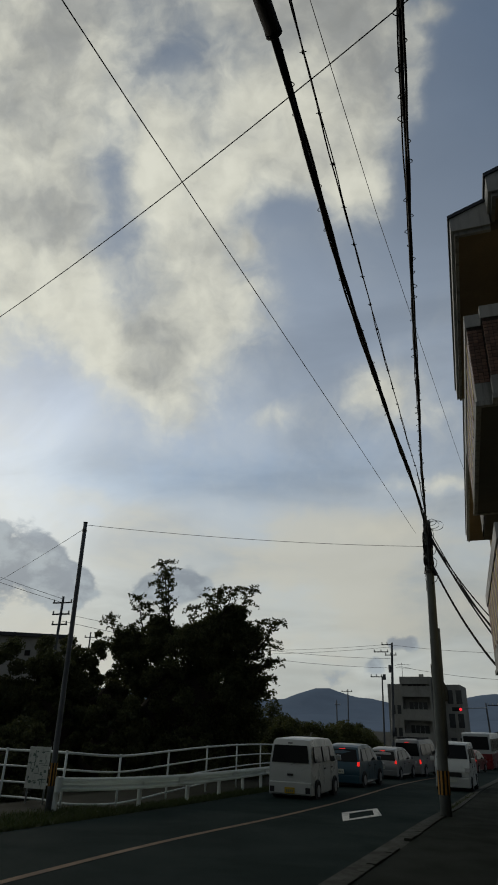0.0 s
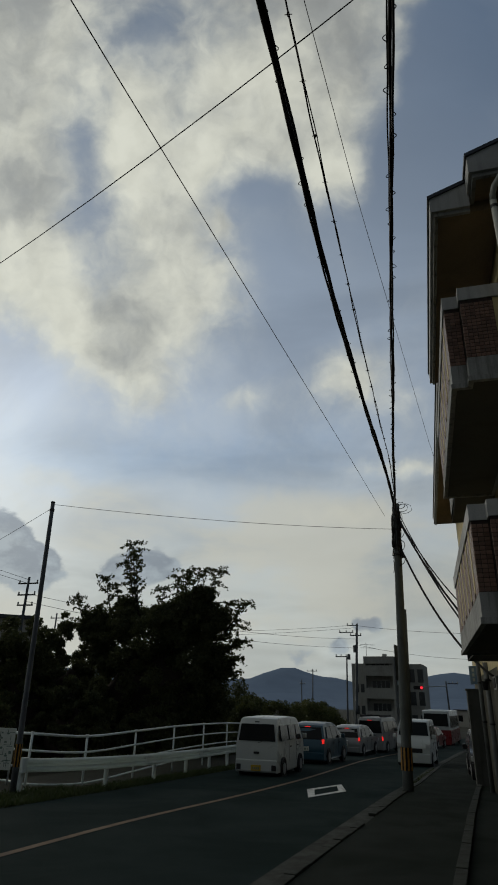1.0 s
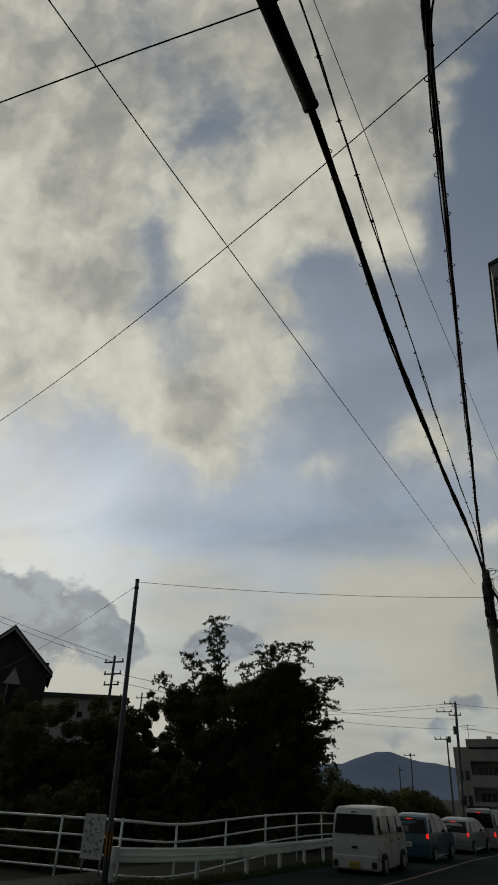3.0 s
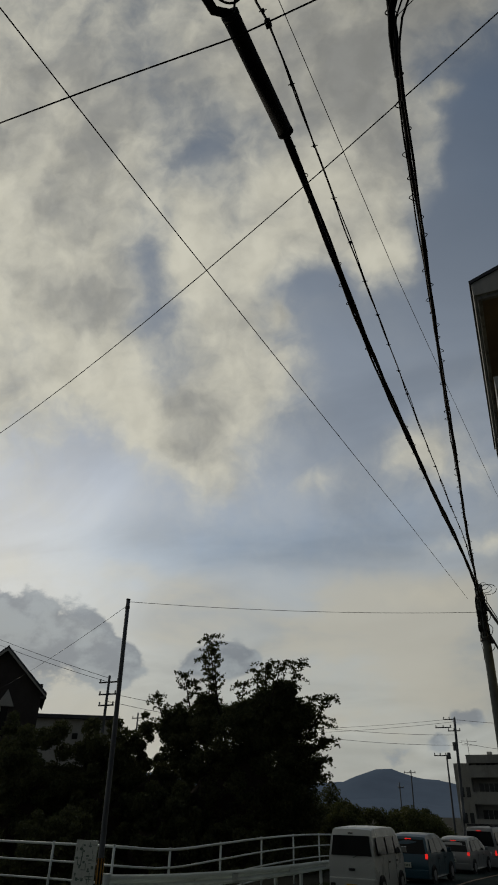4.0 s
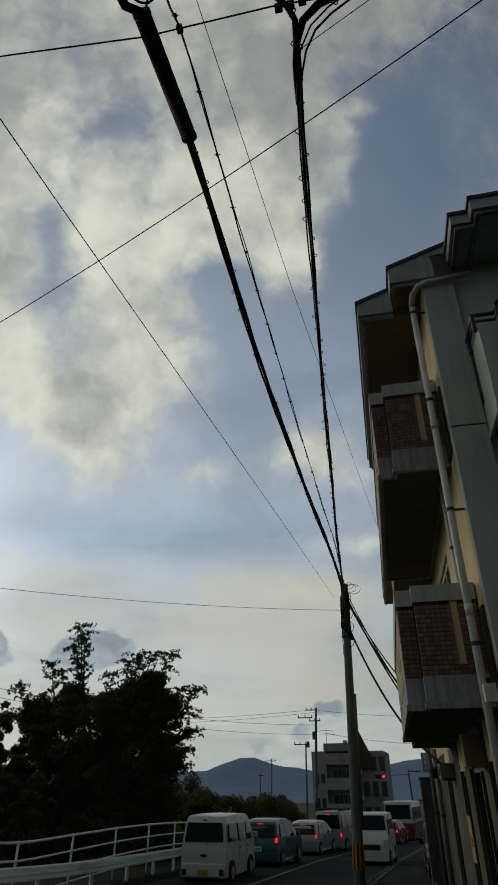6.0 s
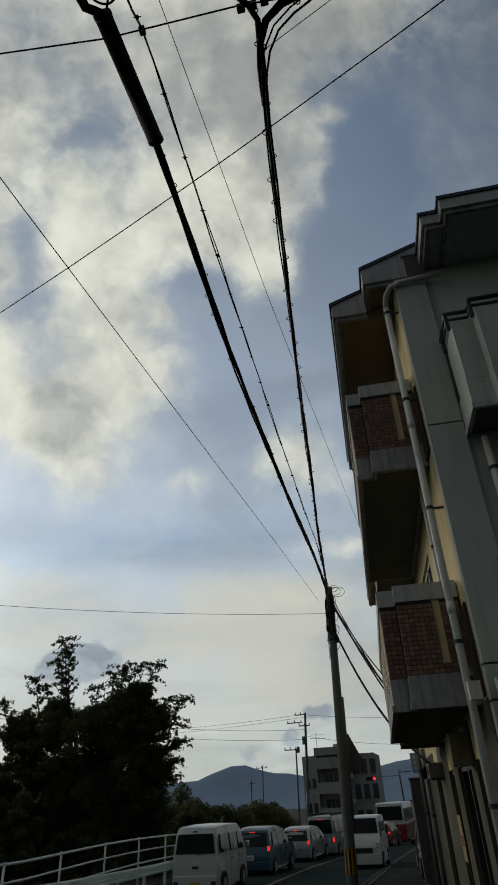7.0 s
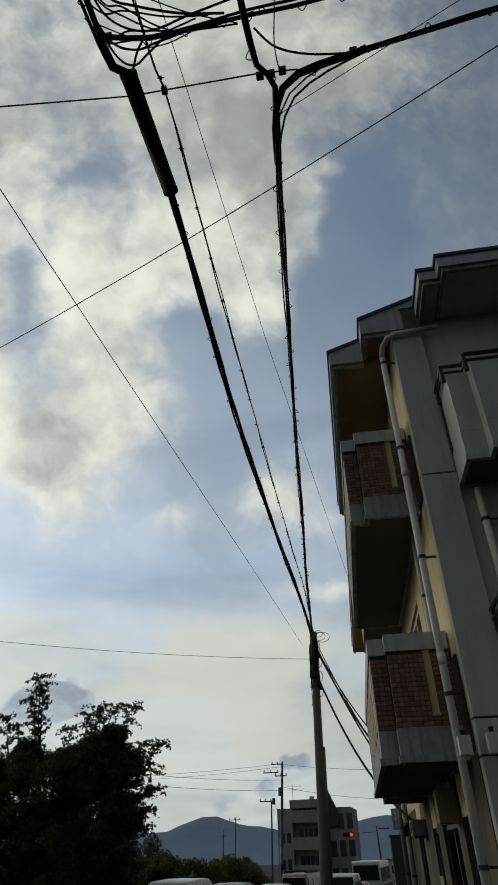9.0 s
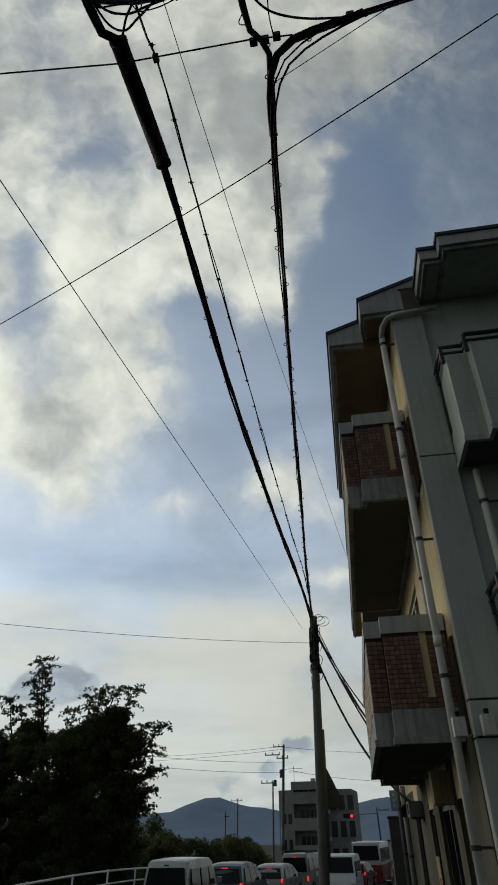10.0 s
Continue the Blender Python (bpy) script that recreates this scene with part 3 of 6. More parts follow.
    tagged(side, kind="stuff")
    return b, rows, tile0


def end_tiles(b, rows, tile0):
    """Tiles of the near end, each a piece."""
    me = TILE
    for r in range(rows):
        z = tile0 + 0.027 + r * 0.05
        low = r * 0.05 + 0.027 < 0.10
        for x0, x1, y in ((0.0, 0.19, 0.012), (0.19, SLIT[0], -0.158), (SLIT[1], 0.87, -0.158), *(((*SLIT, -0.158),) if low else ())):
            n = round((x1 - x0) / 0.06)
            w = (x1 - x0) / n
            for c in range(n):
                x = x0 + w * (c + 0.5)
                ob = new("tile", me)
                ob.parent = b
                ob.matrix_basis = Matrix.Translation((x, y, z)) @ Matrix.Diagonal(((w - 0.0055) / 0.094, 1, 1, 1))


def end_balcony(bottom, top, label):
    """A stepped, plainly rendered balcony on the end wall, with a dark rail over it."""
    b = thing("end_balcony", label, "balcony", (2.50, 7.1, bottom), group="balconies on the end wall")
    plan = [(0.0, 0.6), (0.0, 0.0), (0.26, 0.0), (0.26, -0.2), (3.2, -0.2), (3.2, 0.6)]
    h = top - bottom
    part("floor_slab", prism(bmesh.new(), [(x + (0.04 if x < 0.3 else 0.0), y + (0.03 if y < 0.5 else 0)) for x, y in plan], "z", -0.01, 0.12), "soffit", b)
    part("lower_band", ring(bmesh.new(), plan, 0.1, 0.0, 0.37, True), "grey", b)
    part("parapet", ring(bmesh.new(), [(x + (0.008 if x < 0.3 else 0.0), y + (0.008 if y < 0.5 else 0)) for x, y in plan], 0.1, 0.380, h, True), "grey", b, "grey painted parapet")
    part("moulding", ring(bmesh.new(), [(x - (0.015 if x < 0.3 else 0), y - (0.015 if y < 0.5 else 0)) for x, y in plan], 0.05, -0.03, 0.04, True), "pale", b)
    for k, zz in enumerate((0.1, 0.2)):
        bm = bmesh.new()
        tube(bm, [(-0.02, 0.58, h + zz), (-0.02, 0.06, h + zz), (0.24, 0.06, h + zz), (0.24, -0.14, h + zz), (3.2, -0.14, h + zz)], 0.028 if k else 0.02, 6)
        part("rail", bm, "darkmetal", b, "dark bronze metal rail")
    for x, y in ((-0.02, 0.5), (-0.02, 0.06), (0.24, -0.12), (1.2, -0.14), (2.2, -0.14)):
        part("rail_post", boxed(x - 0.022, x + 0.022, y - 0.022, y + 0.022, -0.0 + h - 0.05, h + 0.21, 0.004), "darkmetal", b)
    part("joint_backing", ring(bmesh.new(), [(x + (0.02 if x < 0.3 else 0.0), y + (0.02 if y < 0.5 else 0)) for x, y in plan], 0.05, 0.35, 0.40, True), "grout", b)
    # dark strip laid on the side face to draw the gap's shadow
    part("shadow_gap", boxed(0.0, 0.02, 0.52, 0.6, 0.45, h, 0.002), "darkmetal", b)
    return b


def flats():
    x, y = FLATS["x"], FLATS["y"]
    house = thing("apartment_building", "grey and cream three-storey flats with tiled stepped balconies", "apartment building", (0, 0, 0))
    base = level(8) - 0.4
    # storeys of the road front, with openings cut between piers
    def wall_piece(x0, x1, y0, y1, z0, z1, mat, name="wall", label=""):
        return part(name, boxed(x0, x1, y0, y1, z0, z1), mat, house, label)
    front = [(7.86, 8.9), (9.7, 10.2), (11.8, 12.5), (13.3, 15.2), (16.4, 24.0)]
    for a, b in front:
        wall_piece(x, x + 0.2, a, b, 2.41, 8.0, "cream", "wall", "cream rendered wall towards the road")
        wall_piece(x - 0.01, x + 0.2, a, b, base, 2.40, "tan", "shopfront_wall", "dark streaked tan shopfront wall")
    gaps = [(a[1], b[0]) for a, b in zip(front, front[1:])]
    for a, b in gaps:
        for z0, z1 in ((1.95, 2.75), (4.75, 5.55), (7.45, 8.0)):
            wall_piece(x, x + 0.2, a, b, z0, z1, "cream", "lintel")
        for k, (z0, z1) in enumerate(((base + 0.15, 1.95), (2.75, 4.75), (5.55, 7.45))):
            w = part("window", boxed(x + 0.10, x + 0.12, a, b, z0, z1), "glass", house, "dark glass of a balcony door" if k else "dark glass shop door")
            fr = bmesh.new()
            m = (a + b) / 2
            for p, q, r, s in ((a, a + 0.06, z0, z1), (b - 0.06, b, z0, z1), (m - 0.03, m + 0.03, z0, z1), (a, b, z0, z0 + 0.07), (a, b, z1 - 0.07, z1)):
                box(fr, x + 0.04, x + 0.099, p, q, r, s)
            part("frame", fr, "pipe" if k else "darkmetal", w, "pale aluminium frame" if k else "dark bronze door frame")
    # end wall with a proud pilaster, jointed
    for z0, z1 in ((base, 2.35), (2.37, 2.68), (2.70, 5.46), (5.48, 7.95)):
        part("pilaster", boxed(x, x + 0.42, y, y + 0.16, z0, z1, 0.006), "grey", house, "grey painted pilaster with joints")
    part("end_wall", boxed(x + 0.42, 9.0, y + 0.07, y + 0.27, base, 8.2), "grey", house, "grey painted end wall")
    part("joint_backing", boxed(x + 0.02, x + 0.40, y + 0.02, y + 0.15, base, 7.9), "grout", house)
    part("far_wall", boxed(x, 9.0, 24.0, 24.2, base, 8.0), "grey", house)
    part("rear_wall", boxed(9.0, 9.2, y + 0.07, 24.2, base, 8.0), "grey", house)
    part("floor_slab", boxed(x + 0.2, 9.0, y + 0.3, 24.0, 2.45, 2.6), "soffit", house)
    part("floor_slab", boxed(x + 0.2, 9.0, y + 0.3, 24.0, 5.2, 5.35), "soffit", house)
    # roof: stepped eaves with moulded fascias, a slope rising from the road
    def eave(x0, x1, y0, y1, z0, z1, rise, name="eave", under="brownsoffit"):
        e = part(name, prism(bmesh.new(), [(x0, z0), (x1, z0), (x1, z1 + rise * (x1 - x0)), (x0, z1)], "y", y0, y1), "pale", house, "pale moulded eaves")
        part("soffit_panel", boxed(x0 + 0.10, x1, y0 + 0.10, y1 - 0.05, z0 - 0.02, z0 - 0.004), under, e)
        part("moulding", prism(bmesh.new(), [(x0 + 0.045, z0 - 0.06), (x1, z0 - 0.06), (x1, z0), (x0 + 0.045, z0)], "y", y0 + 0.04, y0 + 0.09), "band", e)
        part("moulding", boxed(x0 + 0.045, x0 + 0.095, y0 + 0.09, y1 - 0.05, z0 - 0.06, z0 - 0.004), "band", e)
        t = 0.035
        part("roof_edge", prism(bmesh.new(), [(x0 - 0.025, z1 - t), (x1, z1 - t + rise * (x1 - x0 + 0.025)), (x1, z1 + 0.02 + rise * (x1 - x0 + 0.025)), (x0 - 0.025, z1 + 0.02)], "y", y0 - 0.025, y1), "roof", e, "dark roof edge")
        return e
    eave(1.145, 1.66, 8.10, 13.05, 7.80, 8.05, 0.37)
    eave(1.64, 2.50, 7.70, 13.05, 7.98, 8.28, 0.37)
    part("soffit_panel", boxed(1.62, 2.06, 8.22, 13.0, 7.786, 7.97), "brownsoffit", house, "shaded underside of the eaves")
    eave(1.30, 2.20, 13.08, 24.3, 7.85, 8.1, 0.37)
    eave(2.47, 2.75, 6.98, 9.0, 8.16, 8.36, 0.0, under="grey")
    eave(2.71, 6.2, 6.78, 9.0, 8.16, 8.38, 0.0, under="grey")
    part("roof_slope", prism(bmesh.new(), [(2.2, 8.40), (5.6, 9.6), (9.3, 8.3), (9.3, 8.1), (2.2, 8.1)], "y", 9.0, 24.3), "roof", house, "dark roof slope")
    # flat plate on the face; its dark colour stands for a recess's shade
    part("gable_recess", boxed(2.27, 2.475, 7.675, 7.72, 7.93, 8.36), "soffit", house, "dark plate standing in for a shaded recess beside the gable")
    part("gable_ledge", boxed(2.24, 2.48, 7.66, 7.72, 8.36, 8.40), "band", house)
    for z0, z1 in ((2.41, 3.69), (5.21, 6.55)):
        plan = [(1.36, 12.86), (1.36, 14.6), (2.07, 14.6), (2.07, 12.86)]
        bb = part("rear_balcony", ring(bmesh.new(), plan, 0.12, z0, z1), "band", house, "grey side of a further balcony")
        part("floor_slab", boxed(1.36, 2.07, 12.86, 14.6, z0 - 0.015, z0 + 0.14), "soffit", bb)
    return house


def downpipe(x, y, z0, z1, r, label, brackets, elbow=None, coat="pipe"):
    p = thing("drainpipe", label, "drainpipe", (x, y, z0))
    part("pipe", piped([(0, 0, 0), (0, 0, z1 - z0)], r, 14), coat, p, smooth=True)
    if elbow:
        part("elbow", piped([(0, 0, z1 - z0 - 0.02), (0.0, -0.03, z1 - z0 + 0.06), (0.02, -0.1, z1 - z0 + 0.13), (0.09, -0.2, z1 - z0 + 0.19), (0.24, -0.24, z1 - z0 + 0.215), (elbow, -0.24, z1 - z0 + 0.25)], r * 0.95, 12), coat, p, smooth=True)
    for z in brackets:
        bm = piped([(0, 0, z - z0 - 0.02), (0, 0, z - z0 + 0.02)], r * 1.18, 14)
        box(bm, 0.0, 0.2, 0.0, 0.02, z - z0 - 0.012, z - z0 + 0.012)
        part("bracket", bm, "darkmetal", p, "dark clamp")
    for z in (5.62, 3.3):
        if z0 < z < z1:
            part("collar", piped([(0, 0, z - z0 - 0.06), (0, 0, z - z0 + 0.06)], r * 1.1, 14), coat, p, smooth=True)
    return p


# ---- poles and cables ----
def rod_pole(name, label, foot, top, r0, r1, sides=18, material="pole", category="utility pole"):
    p = thing(name, label, category, foot)
    v = Vector(top) - Vector(foot)
    part("shaft", piped([v * (k / 8) - Vector((0, 0, 0.3 if k == 0 else 0)) for k in range(9)], r0, sides, r1), material, p, smooth=True)
    return p, v


def bands(p, v, r, z0, z1, n=9):
    """Slanted yellow and black warning bands round a pole."""
    part("warning_sleeve", piped([v * (z0 / v.z), v * (z1 / v.z)], r + 0.008, 20), "matt", p, "black warning sleeve")
    for k in range(n):
        bm = bmesh.new()
        a = 2 * math.pi * k / n
        da = math.pi / n * 0.95
        ring_pts = []
        for z in (z0, z1):
            c = v * (z / v.z)
            ring_pts.append([bm.verts.new((c.x + (r + rr) * math.cos(t), c.y + (r + rr) * math.sin(t), c.z)) for rr in (0.009, 0.013) for t in (a, a + da)])
        lo, hi = ring_pts
        bm.faces.new((lo[2], lo[3], hi[3], hi[2]))
        bm.faces.new((lo[0], hi[0], hi[1], lo[1]))
        bm.faces.new((lo[0], lo[2], hi[2], hi[0]))
        bm.faces.new((lo[1], hi[1], hi[3], lo[3]))
        bmesh.ops.recalc_face_normals(bm, faces=bm.faces)
        part("yellow_stripe", bm, "yellow", p)


def sagging(a, b, sag, n=16):
    a, b = Vector(a), Vector(b)
    return [a.lerp(b, k / n) - Vector((0, 0, sag * 4 * (k / n) * (1 - k / n))) for k in range(n + 1)]


def smooth_line(pts, n=8):
    """A rounded line through points."""
    pts = [Vector(p) for p in pts]
    out = []
    for i in range(len(pts) - 1):
        p0, p1, p2, p3 = pts[max(i - 1, 0)], pts[i], pts[i + 1], pts[min(i + 2, len(pts) - 1)]
        for k in range(n):
            t = k / n
            out.append(0.5 * ((2 * p1) + (p2 - p0) * t + (2 * p0 - 5 * p1 + 4 * p2 - p3) * t * t + (3 * p1 - p0 - 3 * p2 + p3) * t ** 3))
    return out + [pts[-1]]


def wire(label, pts, r, sides=6):
    w = tagged(link_mesh("overhead_wire", piped(pts, r, sides), "black", smooth=True), label, "cable")
    return w


def resample(pts, step):
    pts = [Vector(p) for p in pts]
    out, left = [pts[0]], step
    for a, b in zip(pts, pts[1:]):
        d = (b - a).length
        while left <= d:
            out.append(a.lerp(b, left / d))
            left += step
        left -= d
    return out


def bundle(label, path, offsets, radii, loops=0.0, loop_r=0.07, seed=1):
    """Several cables lashed to a carrier, that wander about it, with rings of lashing here and there."""
    rng = random.Random(seed)
    b = thing("cable_bundle", label, "cable")
    line = resample(smooth_line(path), 0.16)
    n = len(line)
    for k, ((du, dv), r) in enumerate(zip(offsets, radii)):
        ph, fr = rng.uniform(0, 6), rng.uniform(0.5, 0.9)
        pts = []
        for i, p in enumerate(line):
            ahead = (line[min(i + 1, n - 1)] - line[max(i - 1, 0)]).normalized()
            side = ahead.cross(Vector((0, 0, 1))).normalized()
            w = math.sin(ph + i * fr * 0.35) * 0.012 + math.sin(ph * 2 + i * 0.93) * 0.006
            pts.append(p + side * (du * 0.7 + w * 0.6) + Vector((0, 0, dv * 0.7 + math.cos(ph + i * 0.27) * 0.008)))
        part("cable", piped(pts, r, 7), "black", b, smooth=True)
    if loops:
        marks = resample(line, loops)
        for i, p in enumerate(marks[1:-1]):
            ahead = (marks[i + 2] - marks[i]).normalized()
            side = ahead.cross(Vector((0, 0, 1))).normalized()
            out = side * rng.choice((-1, 1)) + Vector((0, 0, rng.uniform(-0.5, 0.4)))
            s = rng.uniform(0.5, 1.15) * loop_r
            pts = [p + ahead * (s * 1.5 * (t - 0.5)) + out * (s * math.sin(math.pi * t)) for t in (0, 0.15, 0.35, 0.5, 0.65, 0.85, 1.0)]
            part("lashing_loop", piped(smooth_line(pts, 4), 0.0045, 5), "black", b, smooth=True)
    return b


def cables():
    main = [(-1.0, -9, 7.25), (-0.72, -2, 6.95), (-0.5, 2.68, 6.80), (-0.34, 3.24, 6.80), (-0.28, 4.25, 6.79), (-0.272, 7.2, 6.77), (-0.17, 11, 6.77), (0.02, 15.6, 6.80), (0.08, 19.5, 6.85)]
    bundle("thick black bundle of lashed telephone cables", main, [(0, 0), (0.035, -0.02), (-0.03, -0.03), (0.0, 0.04)], [0.020, 0.015, 0.014, 0.008], 0.30, 0.055, 3)
    c = thing("cable_closure", "long black splice sleeve hung under the cable bundle", "cable closure", (-0.35, 3.24, 6.80))
    ends = (Vector((0.005, 0, 0)), Vector((0.07, 1.01, 0.0)))
    part("sleeve", piped([ends[0].lerp(ends[1], t) for t in (0.0, 0.5, 1.0)], 0.070, 16), "matt", c, smooth=True)
    for t in (-0.03, 1.0):
        q = ends[0].lerp(ends[1], t)
        part("end_cap", piped([q, q + (ends[1] - ends[0]) * 0.03], 0.074, 16), "matt", c, smooth=True)
    mid = [(-0.6, -9, 7.35), (-0.35, -2, 7.1), (-0.19, 2.8, 7.0), (-0.13, 3.47, 7.0), (-0.10, 5.1, 6.99), (-0.05, 8, 6.98), (0.03, 12, 7.0), (0.12, 15.5, 7.02), (0.09, 19.5, 7.1)]
    b = bundle("black overhead wire with small clips along it", mid, [(0, 0), (0.012, -0.012)], [0.008, 0.006], 0.0, 0.05, 5)
    marks = resample(smooth_line(mid), 0.62)
    for i, p in enumerate(marks):
        if p.y > -1:
            bm = boxed(p.x - 0.012, p.x + 0.012, p.y - 0.014, p.y + 0.014, p.z - 0.012, p.z + 0.012, 0.003)
            tube(bm, [p + Vector((-0.032, 0, 0.008)), p + Vector((0.032, 0, -0.008))], 0.004, 5)
            part("clip", bm, "black", b)
    node = (-0.13, 3.47, 7.0)
    part("clamp", boxed(node[0] - 0.024, node[0] + 0.024, node[1] - 0.03, node[1] + 0.03, node[2] - 0.028, node[2] + 0.022, 0.006), "black", b, "cable clamp")
    right = [(-0.3, -9, 7.2), (0.3, -2, 6.85), (0.63, 2.83, 6.70), (0.79, 3.36, 6.70), (0.79, 3.66, 6.70), (0.70, 5.0, 6.69), (0.51, 8.74, 6.68), (0.33, 12.5, 6.69), (0.18, 15.9, 6.72), (0.06, 19.5, 6.78)]
    bundle("black bundle of lashed cables with loose loops", right, [(0, 0), (0.028, -0.02), (-0.022, 0.022)], [0.018, 0.012, 0.008], 0.24, 0.055, 7)
    # the branch that leaves for the building side
    branch = [(0.77, 4.1, 6.68), (0.79, 3.72, 6.69), (0.86, 3.50, 6.70), (1.01, 3.39, 6.70), (1.44, 3.32, 6.71), (2.01, 3.25, 6.72), (2.5, 3.2, 6.73), (4.5, 3.05, 6.8), (9.0, 2.7, 7.0)]
    bundle("black branch cable curving off towards the building", branch, [(0, 0), (0.03, -0.02)], [0.022, 0.014], 0.45, 0.05, 9)
    bundle("thin slack cables beside the branch", [(0.75, 4.3, 6.66), (0.81, 3.85, 6.64), (0.93, 3.56, 6.66), (1.2, 3.40, 6.67), (1.6, 3.3, 6.7)], [(0, 0), (0.05, 0.0)], [0.009, 0.007], 0.0, 0.05, 11)
    bundle("black cables crossing to the building", [(-0.42, 2.95, 6.80), (-0.12, 3.0, 6.80), (0.3, 2.99, 6.80), (0.76, 2.96, 6.80), (1.16, 2.95, 6.81), (3.0, 2.85, 6.85), (9.0, 2.3, 7.0)], [(0, 0), (0.03, 0.02)], [0.016, 0.011], 0.3, 0.06, 13)
    for i, pts in enumerate(([(-0.46, 2.55, 6.80), (-0.36, 2.80, 6.75), (-0.1, 2.92, 6.72), (0.25, 2.88, 6.76), (0.6, 2.84, 6.8), (0.9, 2.8, 6.8)],
                             [(-0.52, 2.60, 6.82), (-0.40, 2.92, 6.72), (-0.22, 3.02, 6.70), (-0.05, 3.02, 6.76), (0.15, 3.0, 6.79)],
                             [(-0.50, 2.70, 6.80), (-0.38, 3.02, 6.70), (-0.26, 3.12, 6.69), (-0.14, 3.08, 6.74), (0.02, 3.0, 6.79)],
                             [(-0.34, 3.25, 6.80), (-0.28, 3.16, 6.72), (-0.22, 3.06, 6.74), (-0.16, 3.0, 6.79)],
                             [(0.70, 3.02, 6.70), (0.85, 3.16, 6.66), (1.1, 3.25, 6.66), (1.42, 3.31, 6.70)],
                             [(0.86, 3.36, 6.70), (0.84, 3.15, 6.71), (0.88, 2.8, 6.74), (0.86, 2.4, 6.76)])):
        wire("slack black jumper cable between two bundles", smooth_line(pts), 0.009 if i != 5 else 0.005)
    rng = random.Random(17)
    for k in range(9):
        a = Vector((-0.50 + rng.uniform(-0.05, 0.05), rng.uniform(2.35, 2.95), 6.82))
        b = Vector((rng.uniform(-0.15, 0.75), 2.97 + rng.uniform(-0.05, 0.05), 6.80))
        low = a.lerp(b, rng.uniform(0.3, 0.5)) + Vector((rng.uniform(-0.05, 0.05), rng.uniform(0.0, 0.16), -rng.uniform(0.03, 0.12)))
        wire("slack black jumper cable looped between two bundles", smooth_line([a, a.lerp(low, 0.6) + Vector((-0.03, 0.05, -0.02)), low, low.lerp(b, 0.5) + Vector((0, 0.02, -0.01)), b]), rng.choice((0.005, 0.007, 0.010)))
    for p in ((0.79, 3.36, 6.70), (0.70, 3.36, 6.70), (0.88, 3.35, 6.70), (1.44, 3.32, 6.74), (-0.42, 2.95, 6.83)):
        tagged(link_mesh("cable_clamp", boxed(p[0] - 0.03, p[0] + 0.03, p[1] - 0.025, p[1] + 0.025, p[2] - 0.03, p[2] + 0.03, 0.008), "black"), "small black cable clamp", "cable clamp")
    wire("thin stay wire crossing over the road", [(-14, 2.5, 7.1), (-1.44, 3.25, 6.71), (-0.36, 3.34, 6.70), (0.68, 3.34, 6.70), (1.0, 3.36, 6.70)], 0.0068)
    slantwise = [(x, 5.051 - 0.4208 * x, 7.301 + 0.0229 * (x + 1.5) + 0.01124 * (x + 1.5) ** 2) for x in (-16, -13, -10, -8, -7, -6, -5, -4, -3, -2, -1, 0, 1, 2, 3, 4, 5, 6, 8)]
    wire("thin high wire crossing the road slantwise", slantwise, 0.0066)
    wire("thin high wire running to the pole", smooth_line([(-1.9, -4, 5.60), (-1.423, 3.0, 5.90), (-1.29, 4.9, 6.0), (-1.0, 9.0, 6.25), (-0.72, 13.0, 6.5), (-0.27, 19.5, 6.86)]), 0.0052)
    wire("hair-thin high wire over the flats", [(-1.2, -6, 9.55), (-0.4, 3.61, 9.5), (0.08, 9.08, 9.5), (0.37, 11.8, 9.5), (1.26, 20.1, 9.5), (3.6, 40, 9.6)], 0.005)
    wire("faint thin wire beside the branch cable", [(0.80, 3.68, 6.68), (1.55, 3.36, 6.68), (3.2, 2.66, 6.70)], 0.0035)
    wire("thin wire between the two roadside poles", sagging((-8.45, 14.4, 6.15), (0.0, 19.55, 6.45), 0.12), 0.006)
    for dz, ex, ez, r in ((6.85, 2.05, 2.6, 0.022), (6.75, 2.06, 2.9, 0.026), (6.8, 2.05, 3.25, 0.016), (7.0, 2.05, 2.75, 0.014), (5.9, 2.05, 2.2, 0.028)):
        wire("black service cable dropping to the building", sagging((0.12, 19.55, dz), (ex, 17.0, ez), 0.32 if dz > 6 else 0.5), r)


